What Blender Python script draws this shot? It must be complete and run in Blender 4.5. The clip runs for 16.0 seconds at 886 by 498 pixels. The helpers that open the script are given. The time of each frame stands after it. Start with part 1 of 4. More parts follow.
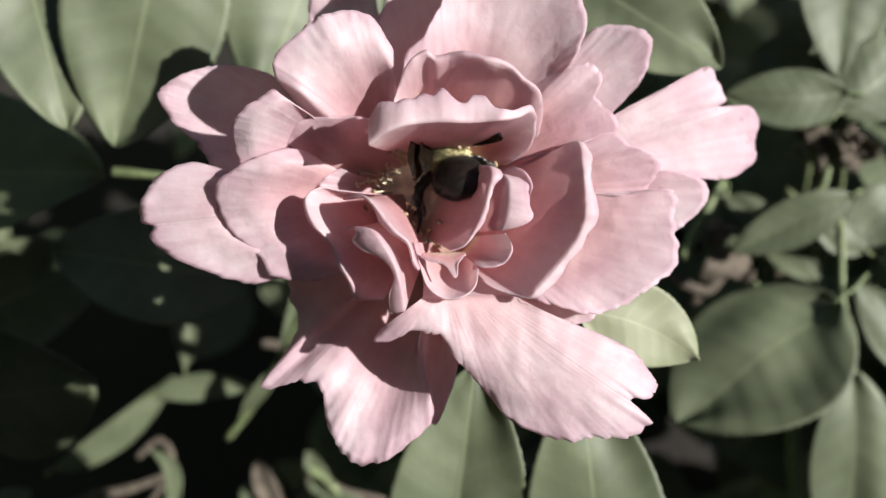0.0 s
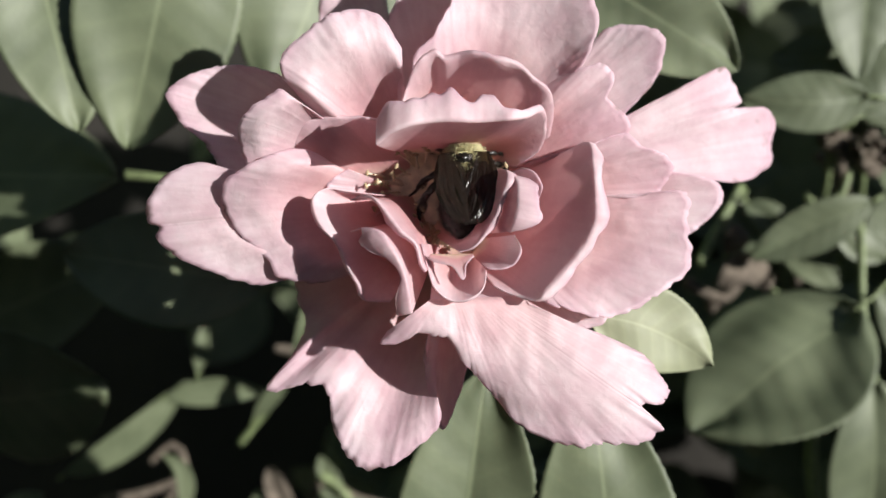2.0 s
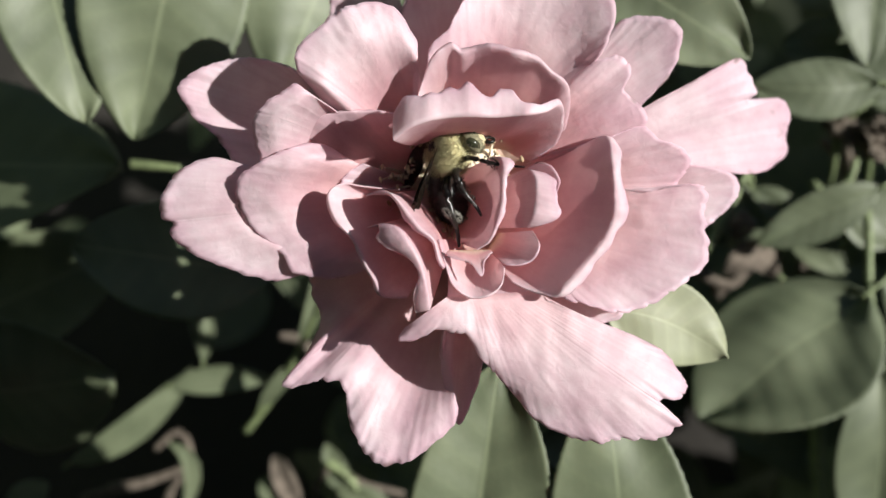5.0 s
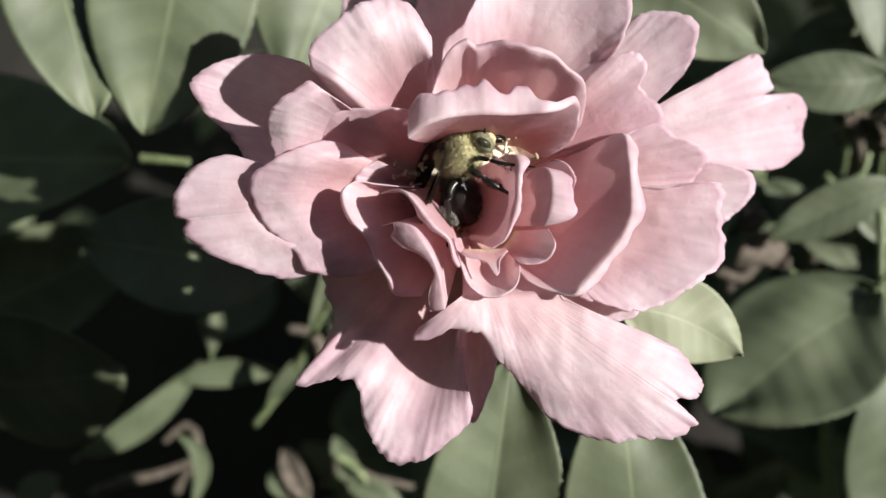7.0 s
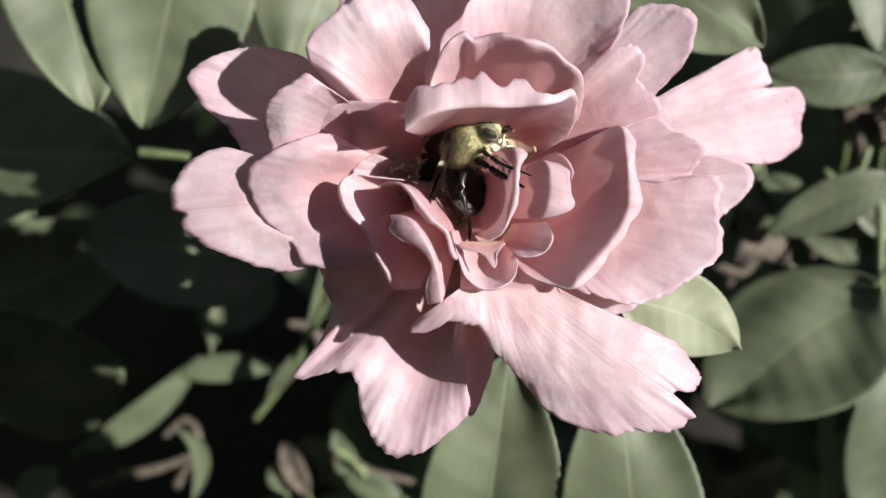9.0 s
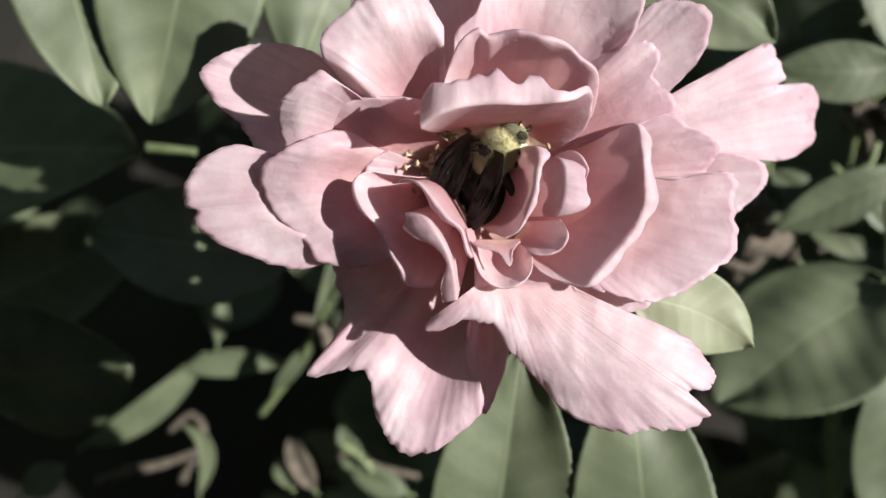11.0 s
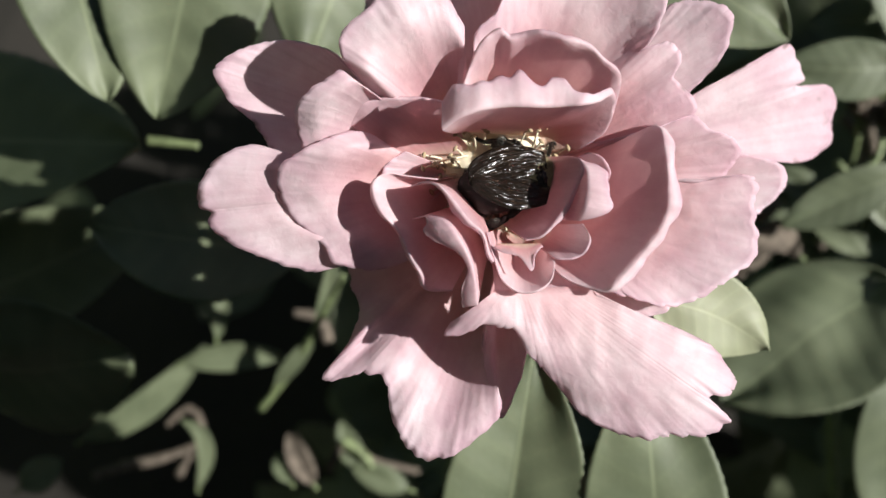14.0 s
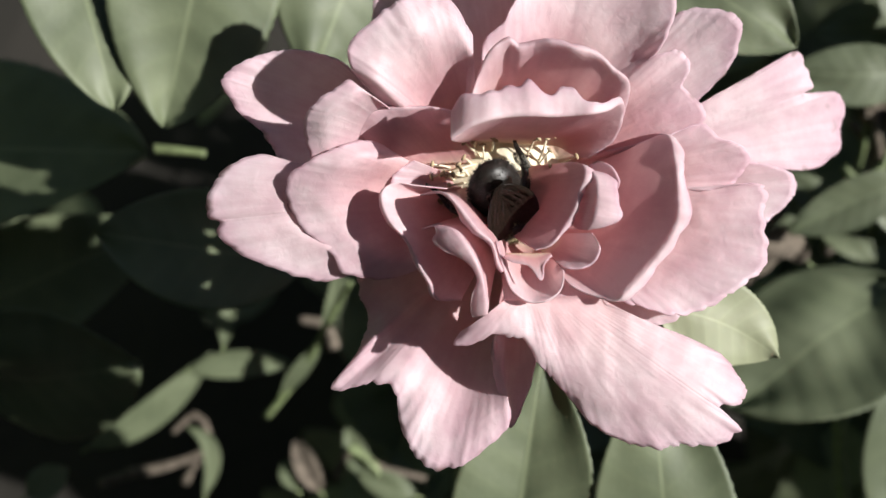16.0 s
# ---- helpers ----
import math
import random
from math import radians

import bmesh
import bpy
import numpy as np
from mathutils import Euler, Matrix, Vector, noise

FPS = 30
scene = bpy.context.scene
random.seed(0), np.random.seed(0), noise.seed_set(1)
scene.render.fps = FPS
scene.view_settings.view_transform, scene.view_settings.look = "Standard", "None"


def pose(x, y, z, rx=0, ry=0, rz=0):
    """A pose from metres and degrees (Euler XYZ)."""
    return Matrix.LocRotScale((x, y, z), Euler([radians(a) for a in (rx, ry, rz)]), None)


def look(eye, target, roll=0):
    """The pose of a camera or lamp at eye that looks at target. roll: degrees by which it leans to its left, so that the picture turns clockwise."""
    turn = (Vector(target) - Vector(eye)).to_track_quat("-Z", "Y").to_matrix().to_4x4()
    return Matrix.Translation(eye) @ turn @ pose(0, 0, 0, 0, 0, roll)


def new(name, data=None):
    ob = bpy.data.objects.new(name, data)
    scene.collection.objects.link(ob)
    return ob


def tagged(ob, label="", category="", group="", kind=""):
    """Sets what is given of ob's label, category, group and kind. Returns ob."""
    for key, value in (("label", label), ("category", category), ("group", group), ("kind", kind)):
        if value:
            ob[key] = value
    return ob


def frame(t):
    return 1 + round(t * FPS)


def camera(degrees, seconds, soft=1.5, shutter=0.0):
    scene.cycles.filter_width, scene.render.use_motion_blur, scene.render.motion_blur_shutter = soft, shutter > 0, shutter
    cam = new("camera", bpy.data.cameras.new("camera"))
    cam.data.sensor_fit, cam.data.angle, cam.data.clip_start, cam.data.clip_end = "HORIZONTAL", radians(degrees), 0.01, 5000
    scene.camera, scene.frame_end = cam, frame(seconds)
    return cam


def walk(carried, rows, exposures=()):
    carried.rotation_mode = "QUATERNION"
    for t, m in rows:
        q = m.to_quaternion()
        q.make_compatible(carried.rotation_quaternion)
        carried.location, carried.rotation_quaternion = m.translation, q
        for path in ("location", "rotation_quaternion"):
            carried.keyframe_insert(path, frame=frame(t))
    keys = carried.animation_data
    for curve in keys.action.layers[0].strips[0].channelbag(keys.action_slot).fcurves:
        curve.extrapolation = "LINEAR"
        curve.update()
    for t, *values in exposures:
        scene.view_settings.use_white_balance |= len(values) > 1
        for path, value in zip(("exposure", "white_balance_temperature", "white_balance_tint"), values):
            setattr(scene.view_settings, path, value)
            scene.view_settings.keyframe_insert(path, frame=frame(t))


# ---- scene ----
# camera
cam = camera(50, 16.0)
walk(cam, [
    (0, pose(0.00202, -0.10189, 0.51969, 45.937, -0.586, -0.733)),
    (0.5, pose(0.00263, -0.10360, 0.51904, 47.167, -0.055, -0.251)),
    (1, pose(0.00423, -0.10429, 0.51849, 46.842, -0.009, -0.094)),
    (1.5, pose(0.00247, -0.10363, 0.51645, 46.158, 0.508, 0.768)),
    (2, pose(0.00384, -0.10122, 0.51755, 46.471, 0.067, 0.333)),
    (2.5, pose(0.00305, -0.10003, 0.51849, 46.293, -0.191, 0.306)),
    (3, pose(0.00200, -0.09886, 0.51906, 46.144, -0.164, 0.216)),
    (5.5, pose(0.00037, -0.09875, 0.51860, 45.070, -0.053, -0.088)),
    (6, pose(0.00000, -0.09857, 0.51857, 45.023, -0.010, -0.028)),
    (6.5, pose(-0.00150, -0.09835, 0.51829, 44.648, 0.153, 0.233)),
    (7, pose(-0.00124, -0.09703, 0.51907, 44.456, 0.096, 0.082)),
    (7.5, pose(-0.00055, -0.09629, 0.51975, 44.323, 0.065, 0.182)),
    (8, pose(0.00011, -0.09865, 0.51803, 44.630, 0.024, -0.076)),
    (8.5, pose(-0.00070, -0.09914, 0.51754, 43.951, 0.054, 0.175)),
    (9, pose(-0.00068, -0.09751, 0.51870, 44.267, 0.142, 0.152)),
    (9.5, pose(-0.00299, -0.09665, 0.51888, 44.320, -0.045, 0.049)),
    (10, pose(-0.00246, -0.09683, 0.51859, 43.798, 0.080, 0.116)),
    (12.5, pose(-0.00455, -0.09571, 0.51907, 43.859, -0.127, 0.074)),
    (13, pose(-0.00538, -0.09528, 0.51882, 43.803, -0.371, 0.010)),
    (13.5, pose(-0.00724, -0.09384, 0.51929, 43.546, -0.552, -0.005)),
    (14, pose(-0.00794, -0.09332, 0.51902, 42.977, -0.802, -0.287)),
    (14.5, pose(-0.00812, -0.09337, 0.51870, 43.227, -0.736, -0.312)),
    (15, pose(-0.00653, -0.09350, 0.51913, 43.560, -0.474, -0.259)),
    (15.5, pose(-0.00777, -0.09274, 0.51930, 43.027, -0.536, -0.256)),
    (16, pose(-0.00875, -0.09255, 0.51941, 43.196, -0.546, -0.262)),
], exposures=[(0, 0.65), (16, 0.65)])
cam.data.dof.use_dof, cam.data.dof.focus_distance, cam.data.dof.aperture_fstop = True, 0.138, 14.0

# sun and sky
TO_SUN = Vector((0.770, -0.332, 0.544)).normalized()
world = bpy.data.worlds.new("world")
scene.world = world
world.use_nodes = True
sky = world.node_tree.nodes.new("ShaderNodeTexSky")
sky.sky_type, sky.sun_disc = "NISHITA", False
sky.sun_elevation, sky.sun_rotation = math.asin(TO_SUN.z), math.atan2(TO_SUN.x, TO_SUN.y)
back = world.node_tree.nodes["Background"]
world.node_tree.links.new(sky.outputs[0], back.inputs[0])
back.inputs[1].default_value = 0.037
lamp = bpy.data.lights.new("sun", "SUN")
lamp.energy, lamp.angle, lamp.color = 5.0, radians(0.55), (1.0, 0.975, 0.94)
sun = new("sun", lamp)
sun.matrix_world = look((0, 0, 3), Vector((0, 0, 3)) - TO_SUN)


# materials
def material(name):
    m = bpy.data.materials.new(name)
    m.use_nodes = True
    return m, m.node_tree.nodes, m.node_tree.links, m.node_tree.nodes["Principled BSDF"]


def node(nodes, kind, **inputs):
    n = nodes.new(kind)
    for k, v in inputs.items():
        n.inputs[k.replace("_", " ")].default_value = v
    return n


def ramp(nodes, links, source, *stops):
    n = nodes.new("ShaderNodeValToRGB")
    while len(n.color_ramp.elements) < len(stops):
        n.color_ramp.elements.new(0.5)
    for e, (at, c) in zip(n.color_ramp.elements, stops):
        e.position, e.color = at, (*c, 1)
    links.new(source, n.inputs[0])
    return n.outputs[0]


def thin(m, nodes, links, bsdf, colour, share, tint=(1, 1, 1)):
    """A sheet that lets part of the light through, coloured by its pigment."""
    t = nodes.new("ShaderNodeBsdfTranslucent")
    stain = nodes.new("ShaderNodeMix")
    stain.data_type, stain.blend_type = "RGBA", "MULTIPLY"
    stain.inputs[0].default_value, stain.inputs[7].default_value = 1.0, (*tint, 1)
    # light crosses two skins, so each holds half the pigment
    half_pigment = nodes.new("ShaderNodeGamma")
    half_pigment.inputs[1].default_value = 0.5
    links.new(colour, half_pigment.inputs[0])
    links.new(half_pigment.outputs[0], stain.inputs[6])
    mix = nodes.new("ShaderNodeMixShader")
    mix.inputs[0].default_value = share
    links.new(colour, bsdf.inputs["Base Color"])
    links.new(stain.outputs[2], t.inputs[0])
    links.new(bsdf.outputs[0], mix.inputs[1])
    links.new(t.outputs[0], mix.inputs[2])
    links.new(mix.outputs[0], nodes["Material Output"].inputs[0])


def petal_material():
    m, nodes, links, bsdf = material("petal")
    uv = nodes.new("ShaderNodeUVMap")
    scale = nodes.new("ShaderNodeVectorMath")
    scale.operation = "MULTIPLY"
    scale.inputs[1].default_value = (30, 4, 1)
    links.new(uv.outputs[0], scale.inputs[0])
    streak = node(nodes, "ShaderNodeTexNoise", Scale=1.0, Detail=3.0)
    links.new(scale.outputs[0], streak.inputs[0])
    co = nodes.new("ShaderNodeTexCoord")
    cloud = node(nodes, "ShaderNodeTexNoise", Scale=85.0, Detail=7.0, Roughness=0.62)
    links.new(co.outputs["Object"], cloud.inputs[0])
    add = nodes.new("ShaderNodeMath")
    add.operation, add.inputs[1].default_value = "MULTIPLY_ADD", 0.22
    links.new(streak.outputs[0], add.inputs[0])
    links.new(cloud.outputs[0], add.inputs[2])
    half = nodes.new("ShaderNodeMath")
    half.operation = "MULTIPLY"
    half.inputs[1].default_value = 0.82
    links.new(add.outputs[0], half.inputs[0])
    col = ramp(nodes, links, half.outputs[0], (0.34, (0.64, 0.46, 0.52)), (0.5, (0.757, 0.612, 0.655)), (0.63, (0.865, 0.765, 0.798)))
    # cream at the claw, salmon inside, paler towards the rim
    sep = nodes.new("ShaderNodeSeparateXYZ")
    links.new(uv.outputs[0], sep.inputs[0])
    along = ramp(nodes, links, sep.outputs[1], (0.0, (1.0, 1.0, 0.66)), (0.09, (1.0, 0.93, 0.74)), (0.22, (0.93, 0.665, 0.63)), (0.5, (0.99, 0.815, 0.785)), (0.78, (1.0, 0.97, 0.965)), (0.93, (1.0, 1.0, 1.0)), (1.0, (0.97, 0.9, 0.95)))
    mul = nodes.new("ShaderNodeMix")
    mul.data_type, mul.blend_type = "RGBA", "MULTIPLY"
    mul.inputs[0].default_value = 1.0
    links.new(col, mul.inputs[6])
    links.new(along, mul.inputs[7])
    # browned nicks along the rim
    edge = ramp(nodes, links, sep.outputs[1], (0.972, (0, 0, 0)), (0.998, (1, 1, 1)))
    spots = node(nodes, "ShaderNodeTexNoise", Scale=240.0, Detail=3.0)
    links.new(co.outputs["Object"], spots.inputs[0])
    bruise = ramp(nodes, links, spots.outputs[0], (0.6, (0, 0, 0)), (0.68, (0.75, 0.75, 0.75)))
    worn = nodes.new("ShaderNodeMath")
    worn.operation = "MULTIPLY"
    links.new(edge, worn.inputs[0])
    links.new(bruise, worn.inputs[1])
    aged = nodes.new("ShaderNodeMix")
    aged.data_type = "RGBA"
    links.new(worn.outputs[0], aged.inputs[0])
    links.new(mul.outputs[2], aged.inputs[6])
    aged.inputs[7].default_value = (0.2, 0.12, 0.1, 1)
    thin(m, nodes, links, bsdf, aged.outputs[2], 0.5, (1.0, 0.88, 0.865))
    fine = node(nodes, "ShaderNodeTexNoise", Scale=620.0, Detail=4.0, Distortion=0.8)
    links.new(co.outputs["Object"], fine.inputs[0])
    relief = nodes.new("ShaderNodeMath")
    relief.operation = "ADD"
    links.new(half.outputs[0], relief.inputs[0])
    links.new(fine.outputs[0], relief.inputs[1])
    bump = node(nodes, "ShaderNodeBump", Strength=0.32, Distance=0.0004)
    links.new(relief.outputs[0], bump.inputs["Height"])
    links.new(bump.outputs[0], bsdf.inputs["Normal"])
    bsdf.inputs["Roughness"].default_value = 0.53
    bsdf.inputs["Specular IOR Level"].default_value = 0.42
    return m


def leaf_material(name, dark, light, through_share):
    m, nodes, links, bsdf = material(name)
    uv = nodes.new("ShaderNodeUVMap")
    sep = nodes.new("ShaderNodeSeparateXYZ")
    links.new(uv.outputs[0], sep.inputs[0])
    co = nodes.new("ShaderNodeTexCoord")
    cloud = node(nodes, "ShaderNodeTexNoise", Scale=60.0, Detail=5.0)
    links.new(co.outputs["Object"], cloud.inputs[0])
    col = ramp(nodes, links, cloud.outputs[0], (0.3, dark), (0.7, light))
    # pale midrib
    off = nodes.new("ShaderNodeMath")
    off.operation = "SUBTRACT"
    off.inputs[1].default_value = 0.5
    links.new(sep.outputs[0], off.inputs[0])
    far = nodes.new("ShaderNodeMath")
    far.operation = "ABSOLUTE"
    links.new(off.outputs[0], far.inputs[0])
    rib = ramp(nodes, links, far.outputs[0], (0.006, (1, 1, 1)), (0.022, (0, 0, 0)))
    # side veins slant from the midrib
    run = nodes.new("ShaderNodeMath")
    run.operation, run.inputs[1].default_value = "MULTIPLY", 8.3
    links.new(sep.outputs[1], run.inputs[0])
    slant = nodes.new("ShaderNodeMath")
    slant.operation, slant.inputs[1].default_value = "MULTIPLY_ADD", -2.4
    links.new(far.outputs[0], slant.inputs[0])
    links.new(run.outputs[0], slant.inputs[2])
    saw = nodes.new("ShaderNodeMath")
    saw.operation, saw.inputs[1].default_value = "PINGPONG", 0.5
    links.new(slant.outputs[0], saw.inputs[0])
    side = ramp(nodes, links, saw.outputs[0], (0.02, (1.06, 1.06, 1.05)), (0.12, (1, 1, 1)), (0.4, (0.96, 0.96, 0.96)))
    veined = nodes.new("ShaderNodeMix")
    veined.data_type, veined.blend_type = "RGBA", "MULTIPLY"
    veined.inputs[0].default_value = 1.0
    links.new(col, veined.inputs[6])
    links.new(side, veined.inputs[7])
    mix = nodes.new("ShaderNodeMix")
    mix.data_type = "RGBA"
    links.new(rib, mix.inputs[0])
    links.new(veined.outputs[2], mix.inputs[6])
    mix.inputs[7].default_value = tuple(1.12 * c for c in light) + (1,)
    thin(m, nodes, links, bsdf, mix.outputs[2], through_share)
    bump = node(nodes, "ShaderNodeBump", Strength=0.12, Distance=0.0002)
    fine = node(nodes, "ShaderNodeTexVoronoi", Scale=900.0)
    links.new(co.outputs["Object"], fine.inputs[0])
    links.new(fine.outputs[0], bump.inputs["Height"])
    links.new(bump.outputs[0], bsdf.inputs["Normal"])
    bsdf.inputs["Roughness"].default_value = 0.56
    bsdf.inputs["Specular IOR Level"].default_value = 0.5
    return m


def plain(name, colour, rough=0.6, gloss=0.5):
    m, nodes, links, bsdf = material(name)
    co = nodes.new("ShaderNodeTexCoord")
    n = node(nodes, "ShaderNodeTexNoise", Scale=400.0, Detail=4.0)
    links.new(co.outputs["Object"], n.inputs[0])
    lo, hi = [c * 0.6 for c in colour], [min(1, c * 1.3) for c in colour]
    links.new(ramp(nodes, links, n.outputs[0], (0.3, lo), (0.7, hi)), bsdf.inputs["Base Color"])
    bsdf.inputs["Roughness"].default_value = rough
    bsdf.inputs["Specular IOR Level"].default_value = gloss
    return m


PETAL = petal_material()
LEAF = leaf_material("rose_leaf", (0.09, 0.112, 0.062), (0.165, 0.193, 0.112), 0.15)
FRESH = leaf_material("fresh_leaf", (0.25, 0.27, 0.17), (0.31, 0.33, 0.21), 0.2)
STEM = plain("stem_bark", (0.16, 0.2, 0.09))
DRY = plain("dry_stem", (0.13, 0.108, 0.085), 0.9, 0.2)
SOIL = plain("soil", (0.02, 0.017, 0.013), 0.95)

# ground
bm = bmesh.new()
bmesh.ops.create_grid(bm, x_segments=60, y_segments=60, size=1.0)
for v in bm.verts:
    v.co.z = 0.012 * noise.noise(v.co * 9) + 0.006 * noise.noise(v.co * 30)
    reach = max(abs(v.co.x), abs(v.co.y))
    if reach > 0.99:
        v.co.x *= 200
        v.co.y *= 200
        v.co.z = 0
mesh = bpy.data.meshes.new("ground")
bm.to_mesh(mesh)
mesh.materials.append(SOIL)
tagged(new("ground", mesh), "dark bare garden soil under the rose bush", "ground", kind="structure")

# added hedge out of view round the bed blocks skylight; lower towards the sun
sprig = random.Random(21)
ADDED_HEDGE = plain("added_hedge_green", (0.05, 0.075, 0.03), 0.8)
for place, turn, high in (((0, -1.3), 0, 1.7), ((-1.2, 0), 90, 1.6), ((0, 1.6), 0, 1.5), ((1.5, 0), 90, 0.7)):
    bm = bmesh.new()
    bmesh.ops.create_cube(bm, size=1)
    bmesh.ops.subdivide_edges(bm, edges=bm.edges, cuts=14, use_grid_fill=True)
    bm.verts.index_update()
    for v in bm.verts:
        p = Vector((v.co.x * 3.4, v.co.y * 0.35, (v.co.z + 0.5) * high))
        v.co = p + Vector((noise.noise(p * 7), noise.noise(p * 7 + Vector((9, 0, 0))), 0.5 * noise.noise(p * 6))) * 0.06
    bm.normal_update()
    spots = [(f.calc_center_median(), f.normal.copy()) for f in bm.faces]
    verts, faces = [tuple(v.co) for v in bm.verts], [[v.index for v in f.verts] for f in bm.faces]
    bm.free()
    for _ in range(3500):
        at, out = spots[sprig.randrange(len(spots))]
        lean = out.to_track_quat("Z", "Y").to_matrix() @ Euler([sprig.uniform(-0.9, 0.9), sprig.uniform(-0.9, 0.9), sprig.uniform(0, 6.28)]).to_matrix()
        at = at + Vector([sprig.uniform(-0.09, 0.09) for _ in range(3)]) * (1 if abs(out.y) < 0.5 else 0.6) + out * 0.01
        half = sprig.uniform(0.014, 0.026)
        k = len(verts)
        verts += [tuple(at + lean @ (Vector(q) * half)) for q in ((0, -1.3, 0), (0.9, -0.2, 0.25), (0.6, 0.8, 0.2), (0, 1.5, -0.2), (-0.6, 0.8, 0.2), (-0.9, -0.2, 0.25))]
        faces += [(k, k + 1, k + 2, k + 3), (k, k + 3, k + 4, k + 5)]
    mesh = bpy.data.meshes.new("hedge")
    mesh.from_pydata(verts, [], faces)
    mesh.materials.append(ADDED_HEDGE)
    ob = tagged(new("hedge", mesh), "added unseen dark green hedge round the bed that blocks skylight", "hedge", kind="structure")
    ob.matrix_world = pose(*place, -0.02, 0, 0, turn)

# the rose: its own space has the flower's face towards +z, millimetres
FACE = Matrix.Translation((0, 0, 0.42)) @ pose(0, 0, 0, 45)
MM = 0.001


def part(name, mesh, mat, parent, label=""):
    mesh.materials.append(mat)
    ob = new(name, mesh)
    ob.parent = parent
    for p in mesh.polygons:
        p.use_smooth = True
    return tagged(ob, label)


def spline(points, t):
    """Catmull-Rom through points, t from 0 to 1."""
    n = len(points) - 1
    i = min(int(t * n), n - 1)
    f = t * n - i
    a, b, c, d = (points[max(0, min(n, k))] for k in (i - 1, i, i + 1, i + 2))
    return 0.5 * ((2 * b) + (c - a) * f + (2 * a - 5 * b + 4 * c - d) * f * f + (3 * b - a - 3 * c + d) * f ** 3)


def sheet(name, grid, thick, start=0.0):
    """A sheet with thickness from a grid of points (rows of equal length)."""
    g = np.array(grid)
    du, dv = np.gradient(g, axis=0), np.gradient(g, axis=1)
    n = np.cross(du, dv)
    n /= np.linalg.norm(n, axis=2)[..., None] + 1e-12
    r, c = g.shape[:2]
    top, low = g + n * thick / 2, g - n * thick / 2
    verts = np.concatenate([top.reshape(-1, 3), low.reshape(-1, 3)])
    at = lambda i, j, k: k * r * c + i * c + j
    faces, uvs = [], []
    for i in range(r - 1):
        for j in range(c - 1):
            q = [(i, j), (i + 1, j), (i + 1, j + 1), (i, j + 1)]
            faces.append([at(a, b, 0) for a, b in q])
            faces.append([at(a, b, 1) for a, b in reversed(q)])
    ring = [(i, 0) for i in range(r)] + [(r - 1, j) for j in range(1, c)] + [(i, c - 1) for i in range(r - 2, -1, -1)] + [(0, j) for j in range(c - 2, 0, -1)]
    for a, b in zip(ring, ring[1:] + ring[:1]):
        faces.append([at(*b, 0), at(*a, 0), at(*a, 1), at(*b, 1)])
    mesh = bpy.data.meshes.new(name)
    mesh.from_pydata(verts.tolist(), [], faces)
    layer = mesh.uv_layers.new(name="UVMap")
    index = np.empty(len(mesh.loops), dtype=np.int32)
    mesh.loops.foreach_get("vertex_index", index)
    k = index % (r * c)
    uv = np.stack([(k % c) / (c - 1), start + (1 - start) * (k // c) / (r - 1)], 1).astype(np.float32)
    layer.data.foreach_set("uv", uv.ravel())
    mesh.validate()
    return mesh


rose = tagged(new("rose_flower"), "fully open dusty pink rose with ruffled petals", "rose")
rose.matrix_world = FACE
count = [0]


